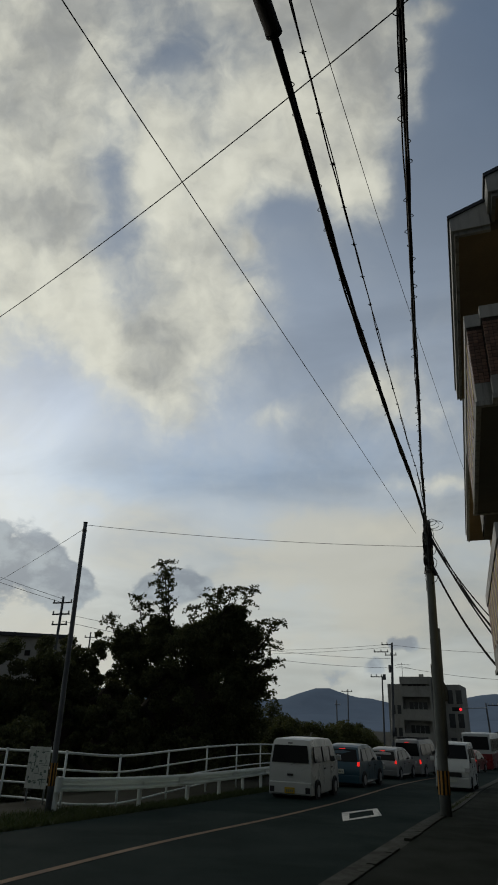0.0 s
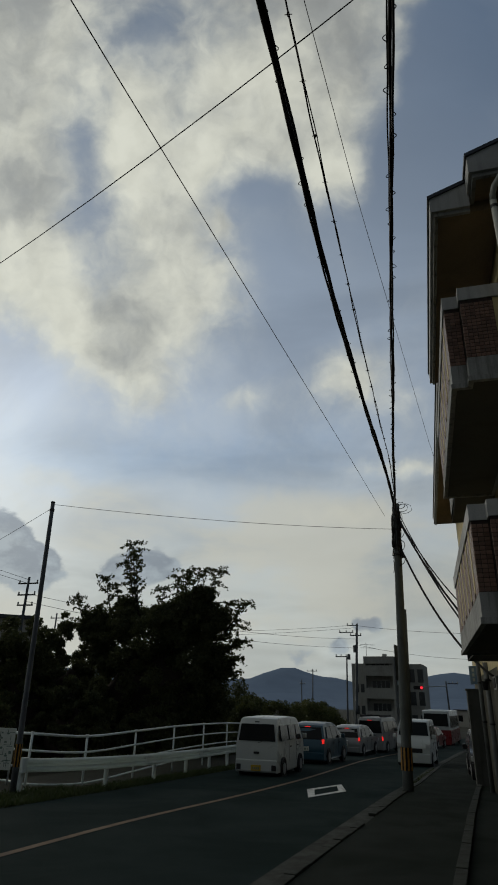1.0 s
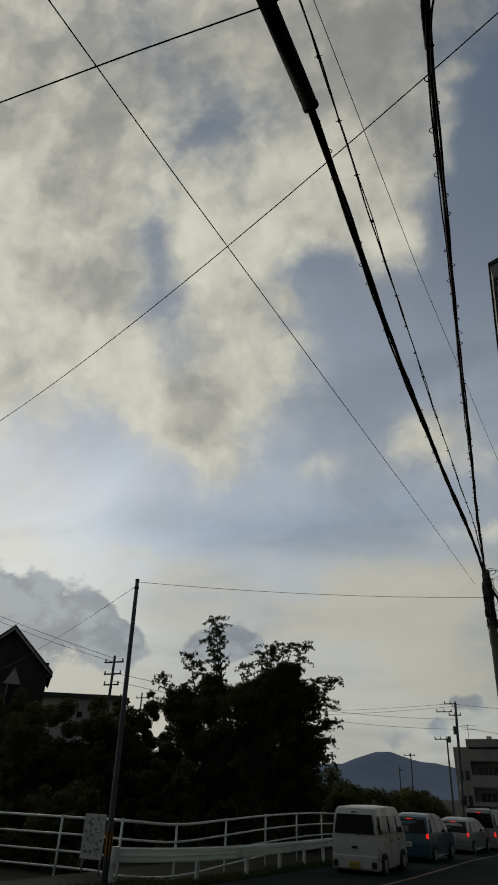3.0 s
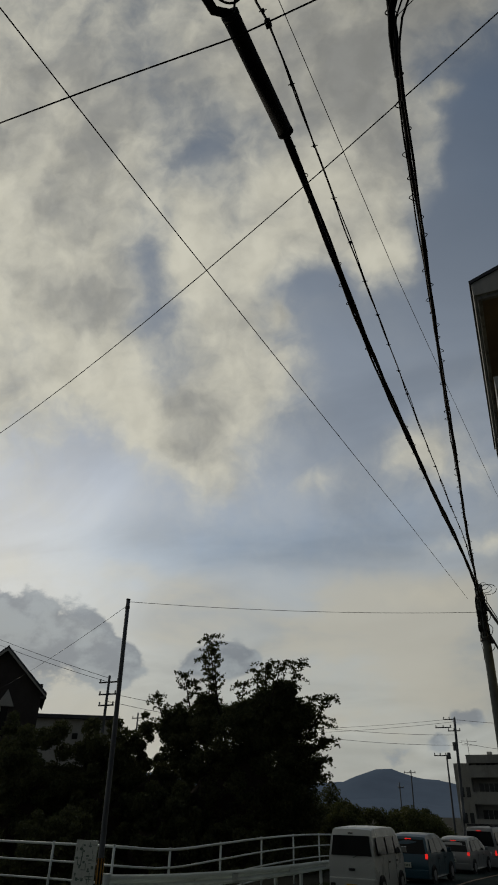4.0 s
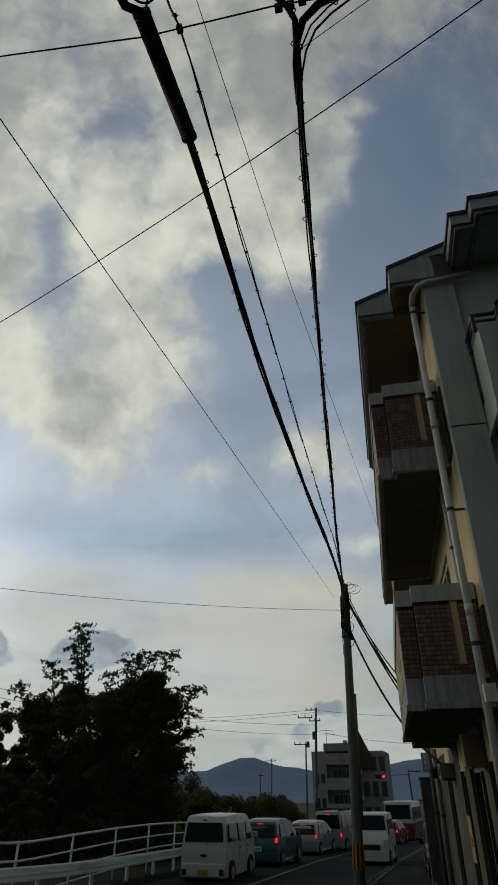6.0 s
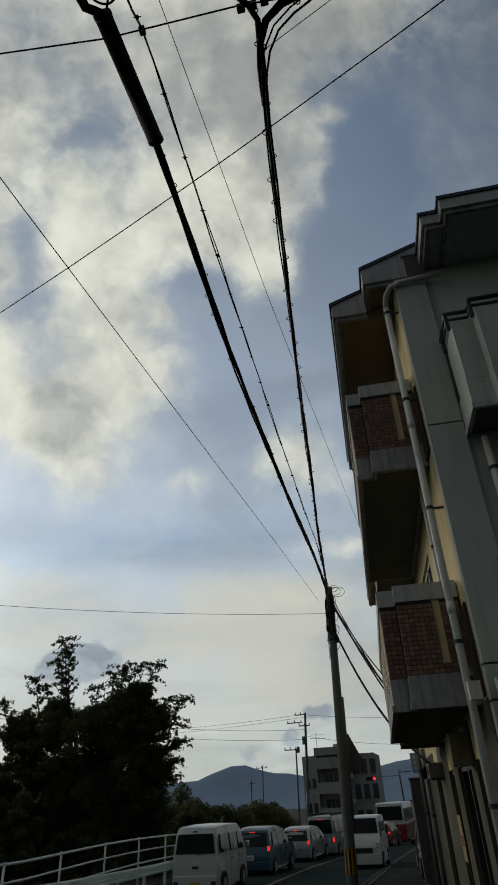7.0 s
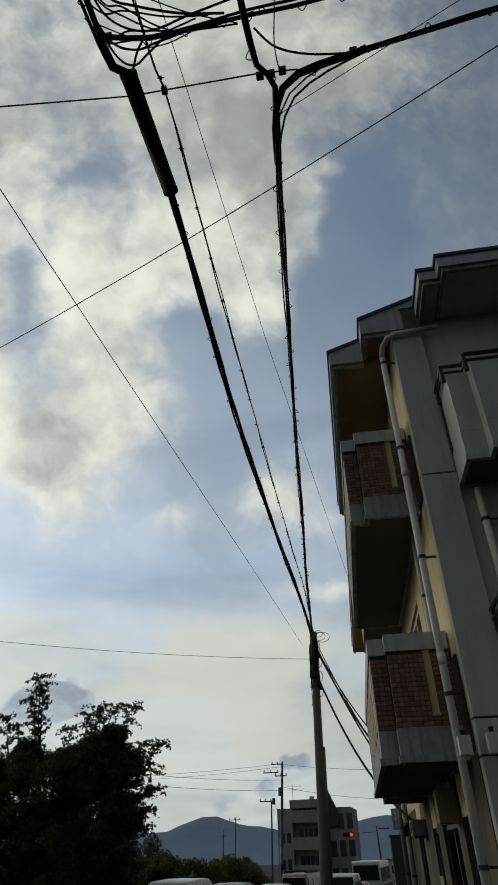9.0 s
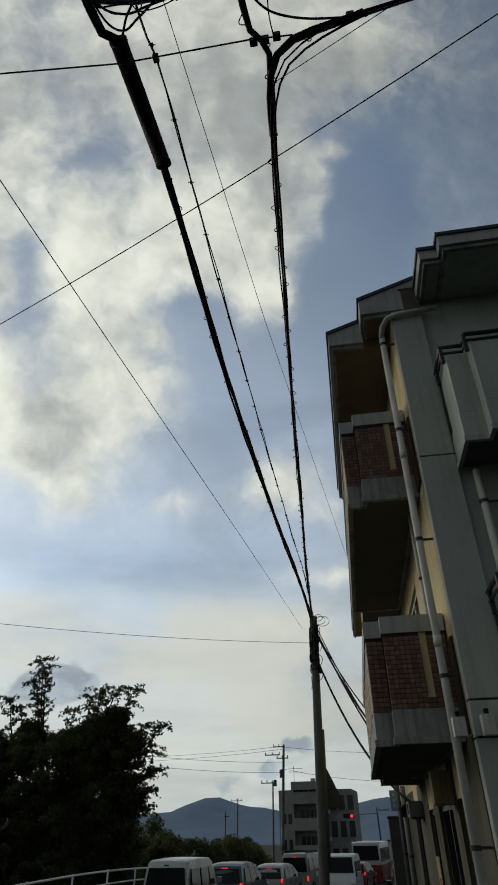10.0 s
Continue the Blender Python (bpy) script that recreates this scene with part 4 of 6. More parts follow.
def big_pole():
    p, v = rod_pole("utility_pole", "leaning grey concrete telephone pole on the pavement", (-0.16, 19.6, level(19.6)), (0.08, 19.6, 7.25), 0.142, 0.105)
    f = v / v.z
    bands(p, v, 0.140, 0.52, 1.06)
    part("cable_riser", piped([f * 1.4 + Vector((0.13, 0, 0)), f * 4.6 + Vector((0.115, 0, 0))], 0.055, 10), "pole", p, "riser cover up the side", smooth=True)
    for z, r in ((6.2, 0.15), (6.45, 0.14), (6.95, 0.135), (7.25, 0.13), (7.45, 0.13)):
        bm = piped([f * (z - 0.03), f * (z + 0.03)], r, 14)
        part("pole_band", bm, "darkmetal", p)
    for z, x in ((6.5, -0.12), (6.9, -0.11), (6.15, 0.15), (7.05, 0.12)):
        part("terminal_box", boxed((f * z).x + x - 0.04, (f * z).x + x + 0.04, -0.15, -0.05, z - 0.08, z + 0.08, 0.012), "matt", p, "black terminal box")
    for k, (cx, cz, ra, rb) in enumerate(((0.42, 7.62, 0.17, 0.12), (0.50, 7.60, 0.21, 0.15), (0.38, 7.72, 0.13, 0.10), (0.30, 7.35, 0.10, 0.20))):
        loop = [Vector((cx + ra * math.cos(t), -0.04 + 0.03 * k, cz + rb * math.sin(t))) for t in (0.4 * k + 2 * math.pi * i / 20 for i in range(20))]
        part("cable_coil", tube(bmesh.new(), loop, 0.008, 6, flat=Vector((0, 1, 0))), "black", p, smooth=True)
    for k in range(7):
        z = 6.0 + 0.2 * k
        x = (f * z).x + (0.13 if k % 2 else -0.13)
        part("pigtail", tube(bmesh.new(), smooth_line([(x, -0.1, z), (x * 1.25, -0.14, z - 0.12), (x * 1.1, -0.12, z - 0.28), (x * 0.7, -0.12, z - 0.36)], 5), 0.010, 5, flat=Vector((0, 1, 0))), "black", p, smooth=True)
    for k in range(6):
        a = 0.5 + 0.95 * k
        side = Vector((math.cos(a) * 0.125, -abs(math.sin(a)) * 0.125, 0))
        line = [f * (z + 0.12 * (k % 3)) + side * (1.0 + 0.15 * ((k + i) % 2)) for i, z in enumerate((6.15, 6.4, 6.65, 6.9, 7.15, 7.4))]
        part("riser_cable", tube(bmesh.new(), smooth_line(line, 4), 0.022 if k % 2 else 0.014, 6), "black", p, smooth=True)
    for k in range(10):
        z = 2.0 + 0.45 * k
        part("step_bolt", piped([f * z, f * z + Vector((0, 0.16 if k % 2 else -0.16, 0))], 0.009, 6), "darkmetal", p)


def left_pole():
    p, v = rod_pole("steel_pole", "slim dark grey steel pole beside the guardrail", (-8.30, 14.4, level(14.4)), (-8.45, 14.4, 6.19), 0.068, 0.05, material="darkpole")
    bands(p, v, 0.068, 0.50, 0.95, 7)
    part("cap", piped([v, v + Vector((0, 0, 0.03))], 0.056, 16), "matt", p)
    part("pole_band", piped([v * 0.965, v * 0.974], 0.062, 14), "darkmetal", p)


# ---- guardrail and handrail ----
RAIL = [(-8.1, 14.45), (-7.45, 15.4), (-6.98, 17.4), (-6.84, 20), (-6.85, 23), (-6.95, 26), (-7.0, 29), (-6.95, 34), (-6.6, 39), (-5.7, 45), (-4.3, 52), (-2.2, 62)]
# the railing: x, y and the height of its top
FENCE = [(-17, 15.6, 0.72), (-12.5, 16.0, 0.69), (-9.7, 15.95, 0.70), (-8.55, 15.2, 0.745), (-7.93, 16.7, 0.645), (-7.85, 19.4, 0.68), (-7.85, 22.4, 0.72), (-7.85, 25.4, 0.72), (-7.85, 28.4, 0.68), (-7.85, 31.3, 0.60), (-7.75, 34.1, 0.53), (-7.55, 37.0, 0.44), (-7.0, 42, 0.30), (-6.0, 48, 0.14)]


def guardrail():
    g = thing("guardrail", "white-painted steel crash barrier with corrugated beam", "guardrail")
    line = resample(smooth_line([(x, y, level(y)) for x, y in RAIL], 6), 0.5)
    prof = [(0.0, 0.40), (0.07, 0.425), (0.085, 0.455), (0.07, 0.49), (0.005, 0.52), (0.005, 0.55), (0.07, 0.58), (0.085, 0.615), (0.07, 0.65), (0.0, 0.675)]
    bm = bmesh.new()
    rows = []
    for i, p in enumerate(line):
        ahead = (line[min(i + 1, len(line) - 1)] - line[max(i - 1, 0)]).normalized()
        side = ahead.cross(Vector((0, 0, 1))).normalized()
        rows.append([bm.verts.new(p + side * d + Vector((0, 0, z))) for d, z in prof])
    faces = [bm.faces.new((a[k], a[k + 1], b[k + 1], b[k])) for a, b in zip(rows, rows[1:]) for k in range(len(prof) - 1)]
    bmesh.ops.solidify(bm, geom=faces, thickness=0.006)
    part("beam", bm, "white", g, smooth=False)
    for p in resample(line, 2.35):
        bm = bmesh.new()
        tube(bm, [(p.x - 0.09, p.y, p.z - 0.2), (p.x - 0.09, p.y, p.z + 0.64)], 0.055, 12)
        box(bm, p.x - 0.06, p.x + 0.02, p.y - 0.035, p.y + 0.035, p.z + 0.49, p.z + 0.60)
        part("post", bm, "white", g)
    e = line[0]
    bm = bmesh.new()
    tube(bm, [(e.x - 0.02, e.y - 0.04, e.z + 0.39), (e.x - 0.02, e.y - 0.04, e.z + 0.685)], 0.085, 12)
    part("end_wing", bm, "white", g, "rounded barrier end")
    for p in resample(line, 4.0)[1:]:
        part("splice_plate", boxed(p.x + 0.05, p.x + 0.07, p.y - 0.16, p.y + 0.16, p.z + 0.43, p.z + 0.64), "white", g)


def handrail():
    g = thing("handrail", "white tubular pedestrian railing behind the barrier", "railing")
    line = resample(smooth_line(FENCE, 6), 0.5)
    for drop, r in ((0.0, 0.03), (0.36, 0.024), (0.72, 0.024), (1.05, 0.024)):
        part("rail", piped([p - Vector((0, 0, drop)) for p in line], r, 8), "white", g, smooth=True)
    ends = [Vector(p) for p in FENCE[3:13]] + [Vector((x, 16.0, 0.70)) for x in (-10.9, -13.2, -15.5)]
    for p in ends:
        part("post", piped([(p.x, p.y, level(p.y) - 0.45), (p.x, p.y, p.z + 0.02)], 0.03, 8), "white", g, smooth=True)
        part("post_cap", piped([(p.x, p.y, p.z + 0.018), (p.x, p.y, p.z + 0.045)], 0.036, 8), "white", g, smooth=True)


def notice_board():
    b = thing("notice_board", "faded white neighbourhood map board on the railing", "sign", (-9.70, 15.75, 0.35), 0)
    part("panel", boxed(-0.31, 0.31, -0.015, 0.015, -0.46, 0.46, 0.004), "paper", b)
    rng = random.Random(4)
    for k in range(46):
        x, z = rng.uniform(-0.26, 0.24), rng.uniform(-0.40, 0.40)
        w, h = ((rng.uniform(0.06, 0.2), 0.012), (0.014, rng.uniform(0.06, 0.25)), (rng.uniform(0.03, 0.08), rng.uniform(0.03, 0.07)))[k % 3]
        x, z = max(-0.29 + w / 2, min(0.29 - w / 2, x)), max(-0.44 + h / 2, min(0.44 - h / 2, z))
        part("print_bar", boxed(x - w / 2, x + w / 2, -0.0175 - 0.0001 * k, -0.0155, z - h / 2, z + h / 2), "ink", b)
    for x in (-0.25, 0.25):
        part("post", piped([(x, 0.045, -0.95), (x, 0.045, 0.40)], 0.025, 8), "steel", b, smooth=True)


# ---- leaves ----
def leaf_cloud(spots, count, size, seed, spread_z=0.8):
    """Many small bent leaves scattered round spots (centre, radius)."""
    rng = np.random.default_rng(seed)
    w = np.array([r ** 2 for _, r in spots])
    pick = rng.choice(len(spots), count, p=w / w.sum())
    cen = np.array([c for c, _ in spots])[pick]
    rad = np.array([r for _, r in spots])[pick]
    d = rng.normal(size=(count, 3))
    d /= np.linalg.norm(d, axis=1)[:, None]
    d[:, 2] *= spread_z
    p = cen + d * (rad * rng.random(count) ** 0.45)[:, None]
    u = rng.normal(size=(count, 3))
    u /= np.linalg.norm(u, axis=1)[:, None]
    v = np.cross(u, rng.normal(size=(count, 3)))
    v /= np.linalg.norm(v, axis=1)[:, None]
    n = np.cross(u, v)
    s = size * rng.uniform(0.6, 1.4, count)[:, None]
    quad = np.stack([p - u * s, p + v * s * 0.42 + n * s * 0.12, p + u * s, p - v * s * 0.42 + n * s * 0.12], axis=1)
    return quad.reshape(-1, 3)


def leaf_mesh(name, verts, material, parent, label=""):
    n = len(verts) // 4
    me = bpy.data.meshes.new(name)
    me.vertices.add(len(verts))
    me.vertices.foreach_set("co", np.ascontiguousarray(verts, dtype=np.float32).ravel())
    me.loops.add(n * 4)
    me.loops.foreach_set("vertex_index", np.arange(n * 4, dtype=np.int32))
    me.polygons.add(n)
    me.polygons.foreach_set("loop_start", np.arange(0, n * 4, 4, dtype=np.int32))
    me.update()
    me.validate()
    me.materials.append(M[material])
    ob = new(name, me)
    ob.parent = parent
    if label:
        ob["label"] = label
    return ob


def lumpy(centre, size, seed, parent, material, name="inner_mass"):
    """An uneven dark heap inside a bush, so that it is not seen through."""
    bm = bmesh.new()
    bmesh.ops.create_icosphere(bm, subdivisions=3, radius=1.0)
    for v in bm.verts:
        k = 1 + 0.35 * noise.noise(v.co * 1.7 + Vector((seed, 0, 0))) + 0.15 * noise.noise(v.co * 4 + Vector((0, seed, 0)))
        v.co = Vector((v.co.x * size[0], v.co.y * size[1], v.co.z * size[2])) * k + Vector(centre)
    return part(name, bm, material, parent, smooth=True)


def shrub(label, at, size, count, leaf, seed, material="bush", group="roadside bushes"):
    b = thing("bush", label, "bush", at, group=group)
    rng = random.Random(seed)
    lumpy((0, 0, size[2] * 0.34), (size[0] * 0.40, size[1] * 0.36, size[2] * 0.28), seed, b, "bark")
    spots = []
    for k in range(120):
        a, h = rng.uniform(0, 2 * math.pi), rng.uniform(0.05, 1.0)
        r = math.sqrt(max(0.05, 1 - (h * 0.95) ** 2.2)) * rng.uniform(0.6, 1.0)
        spots.append(((math.cos(a) * size[0] * r * 0.85, math.sin(a) * size[1] * r * 0.85, h * size[2] * rng.uniform(0.62, 1.06)), rng.uniform(0.12, 0.26) * min(size)))
    leaf_mesh("foliage", leaf_cloud(spots, int(count * 2.3), leaf * 0.66, seed), material, b)
    for k in range(5):
        a = rng.uniform(0, 6.28)
        part("stem", piped([(0.2 * math.cos(a), 0.2 * math.sin(a), -0.2), (size[0] * 0.4 * math.cos(a), size[1] * 0.4 * math.sin(a), size[2] * 0.7)], 0.05, 6, 0.015), "bark", b)
    return b


def big_tree():
    """The ragged dark tree over the railing: limbs rise to bare-topped shoots."""
    ox, oy = -12.2, 31.0
    oz = level(oy) - 0.5
    t = thing("tree", "tall ragged dark broadleaf tree behind the railing", "tree", (ox, oy, oz))
    rng = random.Random(21)
    part("trunk", piped(smooth_line([(0, 0, -0.3), (0.05, 0, 1.0), (-0.1, 0.1, 2.4), (0.0, 0, 3.6)]), 0.34, 12, 0.2), "bark", t, smooth=True)
    crown = []
    # tops of the main shoots: sideways, away, up
    tops = [(-2.3, 0.1, 10.7), (-1.9, -0.2, 10.2), (-2.5, 0.2, 9.7), (-3.9, 0.4, 8.9), (-5.15, -0.3, 7.7), (-3.4, 0.7, 8.5), (-0.3, 0.2, 8.2), (0.25, 0.8, 8.9), (1.0, 0.0, 9.05), (2.1, -0.6, 8.9), (2.65, 0.3, 9.1),
            (4.2, 0.1, 7.35), (3.2, 0.9, 7.5), (4.0, 0.2, 5.5), (3.85, -0.4, 4.7), (3.6, 0.3, 4.0), (-5.3, 0.5, 6.4), (1.6, -0.2, 7.6), (-4.6, 0.2, 7.0)]
    twigs = bmesh.new()

    def spray(p, way, length, droop):
        """A side shoot that arches over and carries its leaves along both sides."""
        n = max(3, int(length / 0.09))
        line, q, d = [p.copy()], p.copy(), way.normalized()
        for i in range(n):
            d = (d + Vector((rng.uniform(-0.10, 0.10), rng.uniform(-0.10, 0.10), -droop / n))).normalized()
            q = q + d * (length / n)
            line.append(q.copy())
            for m in range(4):
                off = Vector((rng.gauss(0, 1), rng.gauss(0, 1), rng.gauss(-0.25, 0.8))).normalized()
                crown.append((tuple(q + off * rng.uniform(0.03, 0.13)), 0.03))
        tube(twigs, line[::2] + [line[-1]], 0.012, 4, end_radius=0.003)

    for k, top in enumerate(tops):
        top = Vector(top)
        start = Vector((rng.uniform(-0.15, 0.15), rng.uniform(-0.15, 0.15), rng.uniform(2.2, 3.6)))
        out = Vector((top.x, top.y, 0)) * 0.14
        bend = start.lerp(top, 0.55) + out + Vector((rng.uniform(-0.3, 0.3), rng.uniform(-0.3, 0.3), 0.1 if top.z > 7 else 0.5))
        line = smooth_line([start, bend, top], 14)
        part("limb", piped(line, 0.09, 7, 0.010), "bark", t, smooth=True)
        lean = 1 if top.x > 0 else -1
        for i, p in enumerate(line):
            f = i / len(line)
            if f < 0.45:
                continue
            for m in range(3 if p.z < 6.6 else 2 if p.z < 8.2 else rng.choice((2, 3))):
                a = rng.uniform(0, 6.28)
                way = Vector((math.cos(a) + 0.35 * lean, math.sin(a) * 0.8, rng.uniform(0.2, 1.2)))
                spray(p, way, (rng.uniform(0.25, 0.55) if rng.random() < 0.78 else rng.uniform(0.6, 1.1)) * (1.25 - f * 0.5), rng.uniform(0.3, 1.3))
        spray(top, Vector((-0.7 * lean, rng.uniform(-0.3, 0.3), 0.5)), 0.7, 0.9)
        spray(top, Vector((0.5 * lean, rng.uniform(-0.3, 0.3), 0.9)), 0.55, 1.6)
        spray(top, Vector((0.9 * lean, rng.uniform(-0.3, 0.3), 0.3)), 0.7, 1.2)
    tagged(part("twig_tangle", twigs, "bark", t), kind="stuff")
    leaf_mesh("crown", leaf_cloud(crown, int(len(crown) * 1.15), 0.082, 8), "leaf", t, "feathery dark leaves on arching shoots")
    body = []
    for k in range(420):
        a, r, h = rng.uniform(0, 6.28), math.sqrt(rng.uniform(0.05, 1.0)), rng.uniform(-0.2, 7.1)
        w = 4.0 * math.sqrt(max(0.06, 1 - (max(h - 1.5, 0) / 5.7) ** 3)) * (1.0 if h > 1.5 else 1.05)
        body.append(((math.cos(a) * r * w - 0.35, math.sin(a) * r * w * 0.55, h), rng.uniform(0.25, 0.55)))
    for lx, lz, lr in ((1.8, 5.9, 1.5), (-3.2, 5.2, 1.5), (0.2, 6.2, 1.3), (2.6, 2.6, 1.2), (-2.2, 6.5, 1.0), (1.7, 6.8, 0.9), (2.7, 4.4, 0.9), (-3.9, 6.4, 0.9), (0.9, 7.3, 0.5), (2.0, 7.6, 0.55), (2.8, 6.7, 0.6), (-2.3, 7.3, 0.4)):
        for k in range(60):
            v = Vector((rng.gauss(0, 1), rng.gauss(0, 0.7), rng.gauss(0, 1))).normalized() * lr * rng.random() ** 0.5
            body.append(((lx + v.x, v.y, lz + v.z), rng.uniform(0.22, 0.45)))
    leaf_mesh("inner_foliage", leaf_cloud(body, 150000, 0.078, 9), "leaf", t, "dense dark leaves low in the crown")
    lumpy((-0.5, 0.3, 2.6), (2.6, 1.1, 2.7), 5, t, "bark")
    return t


def ridge(name, label, y, x0, x1, height, floor, material):
    """A far hill: a broad sheet whose height follows rounded summits and noise."""
    bm = bmesh.new()
    cols, rows = 150, 10
    grid = []
    for j in range(rows + 1):
        v = j / rows
        line = []
        for i in range(cols + 1):
            x = x0 + (x1 - x0) * i / cols
            h = height(x)
            line.append(bm.verts.new((x, y + v * 500 - 400 + 40 * noise.noise(Vector((x * 0.01, v * 3, 1))), floor + (h - floor) * math.sin(min(v * 1.25, 1) * math.pi / 2) + (6 * noise.noise(Vector((x * 0.02, v * 5, 0))) if 0 < v < 0.75 else 0))))
        grid.append(line)
    for a, b in zip(grid, grid[1:]):
        for i in range(cols):
            bm.faces.new((a[i], a[i + 1], b[i + 1], b[i]))
    return tagged(link_mesh(name, bm, material, smooth=True), label, "mountain", kind="structure")


# ---- vehicles ----
def vehicle(name, label, at, turn, L, W, H, side, paint, wins, wheel_r=0.29, lit=True, lower=None, tumble=0.17, nose_in=0.08, front=False, rack=False):
    """A car from its side outline (share of the length from the rear, share of the height), waisted above the belt."""
    c = thing(name, label, "car" if name not in ("bus", "van") else name, at, turn, group="queue of vehicles" if not front else "")
    clear = 0.16
    belt = 0.56 * H
    def half(z, u):
        k = 1 - tumble * max(0.0, (z - belt) / (H - belt)) - 0.05 * max(0.0, (clear + 0.2 - z) / 0.2) * 0.4
        pinch = 1 - nose_in * (max(0, (u - 0.86) / 0.14) ** 2 + 0.6 * max(0, (0.08 - u) / 0.08) ** 2)
        return W / 2 * k * pinch
    pts = [(u, z * H) for u, z in side]
    dense = []
    for (u0, z0), (u1, z1) in zip(pts, pts[1:] + pts[:1]):
        for k in range(3):
            dense.append((u0 + (u1 - u0) * k / 3, z0 + (z1 - z0) * k / 3))
    bm = bmesh.new()
    cols = (-1.0, -0.985, -0.94, -0.6, 0.0, 0.6, 0.94, 0.985, 1.0)
    rowsv = []
    for u, z in dense:
        y = (u - 0.0) * L
        crown = 0.02 if z > 0.8 * H else 0.0
        rowsv.append([bm.verts.new((half(z, u) * s, y, z + crown * (1 - s * s) - (0.05 if abs(s) == 1.0 and z > 0.9 * H else 0.018 if abs(s) > 0.98 and z > 0.9 * H else 0.0))) for s in cols])
    n = len(rowsv)
    for i in range(n):
        a, b = rowsv[i], rowsv[(i + 1) % n]
        for k in range(len(cols) - 1):
            bm.faces.new((a[k], b[k], b[k + 1], a[k + 1]))
    for s in (0, -1):
        try:
            f = bm.faces.new([r[s] for r in rowsv])
            bmesh.ops.triangulate(bm, faces=[f])
        except ValueError:
            pass
    bmesh.ops.remove_doubles(bm, verts=bm.verts, dist=0.001)
    bmesh.ops.recalc_face_normals(bm, faces=bm.faces)
    shell = part("body", bm, paint, c, smooth=True)
    shell.data.set_sharp_from_angle(angle=radians(34))
    if lower:
        part("lower_panel", boxed(-W / 2 - 0.004, W / 2 + 0.004, -0.006, L * 0.97, clear + 0.1, 0.46 * H, 0.03), lower, c)
    def pane(name, quad, push, mat="glass", lab=""):
        q = [Vector(p) for p in quad]
        nrm = (q[1] - q[0]).cross(q[3] - q[0]).normalized()
        if nrm.dot(push) < 0:
            nrm = -nrm
        bm = bmesh.new()
        lo = [bm.verts.new(p - nrm * 0.01) for p in q]
        hi = [bm.verts.new(p + nrm * 0.012) for p in q]
        bm.faces.new(lo)
        bm.faces.new(hi)
        for i in range(4):
            bm.faces.new((lo[i], lo[(i + 1) % 4], hi[(i + 1) % 4], hi[i]))
        bmesh.ops.recalc_face_normals(bm, faces=bm.faces)
        return part(name, bm, mat, c, lab)
    for (u0, u1, v0, v1, z0, z1) in wins["side"]:
        for s in (-1, 1):
            pane("side_window", [(half(z0 * H, u0) * s, u0 * L, z0 * H), (half(z0 * H, u1) * s, u1 * L, z0 * H), (half(z1 * H, v1) * s, v1 * L, z1 * H), (half(z1 * H, v0) * s, v0 * L, z1 * H)], Vector((s, 0, 0)))
    def across(name, u0, z0, u1, z1, k, push, mat="glass"):
        a, b = half(z0 * H, 0.5) * k, half(z1 * H, 0.5) * k
        return pane(name, [(-a, u0 * L, z0 * H), (a, u0 * L, z0 * H), (b, u1 * L, z1 * H), (-b, u1 * L, z1 * H)], push, mat)
    across("rear_window", *wins["rear"], 0.86, Vector((0, -1, 0.1)))
    across("windscreen", *wins["front"], 0.9, Vector((0, 1, 0.3)))
    r = wheel_r
    for u in wins.get("wheels", (0.17, 0.81)):
        for s in (-1, 1):
            x = s * (W / 2 - 0.10)
            w = part("wheel", piped([(x - 0.1, u * L, r), (x + 0.1, u * L, r)], r, 18), "rubber", c)
            part("rim", piped([(x + s * 0.085, u * L, r), (x + s * 0.108, u * L, r)], r * 0.62, 14), "rim", w)
            arch = piped([(x - 0.02, u * L, r), (x + s * 0.093, u * L, r)], r * 1.18, 18)
            part("wheel_arch", arch, "plastic", c)
    t = wins.get("tail", (0.50, 0.66))
    for s in (-1, 1):
        lx = s * (W / 2 * wins.get("tail_x", 0.9))
        part("tail_lamp", boxed(lx - 0.04, lx + 0.045, -0.02 - wins.get("tail_out", 0.0), 0.1, t[0] * H, t[1] * H, 0.015), "brake" if lit else "lamp_red", c, "lit red brake lamp" if lit else "red tail lamp")
        part("headlamp", boxed(lx - 0.14, lx + 0.08, L * 0.965, L + 0.012, 0.40 * H, 0.50 * H, 0.02), "lamp_clear", c)
        mz = 0.60 * H
        part("door_mirror", boxed(s * (W / 2 + 0.02), s * (W / 2 + 0.18), wins.get("mirror", 0.70) * L, wins.get("mirror", 0.70) * L + 0.09, mz, mz + 0.16, 0.02), paint, c)
    if lit:
        part("high_brake_lamp", boxed(-0.12, 0.12, wins["rear"][2] * L - 0.03, wins["rear"][2] * L + 0.03, wins["rear"][3] * H + 0.01, wins["rear"][3] * H + 0.035), "brake", c, "lit high brake lamp")
    part("rear_bumper", boxed(-W / 2 * 0.95, W / 2 * 0.95, -0.045, 0.15, clear + 0.04, 0.30 * H, 0.03), paint if not lower else lower, c)
    part("front_bumper", boxed(-W / 2 * 0.93, W / 2 * 0.93, L - 0.12, L + 0.035, clear + 0.02, 0.29 * H, 0.03), paint, c)
    part("grille", boxed(-W / 2 * 0.5, W / 2 * 0.5, L - 0.02, L + 0.04, 0.31 * H, 0.40 * H, 0.01), "plastic", c)
    if not wins.get("hatch"):
        part("number_plate", boxed(-0.165, 0.165, -0.062, -0.046, 0.33 * H, 0.33 * H + 0.165, 0.003), "paper", c, "plate with plain bars")
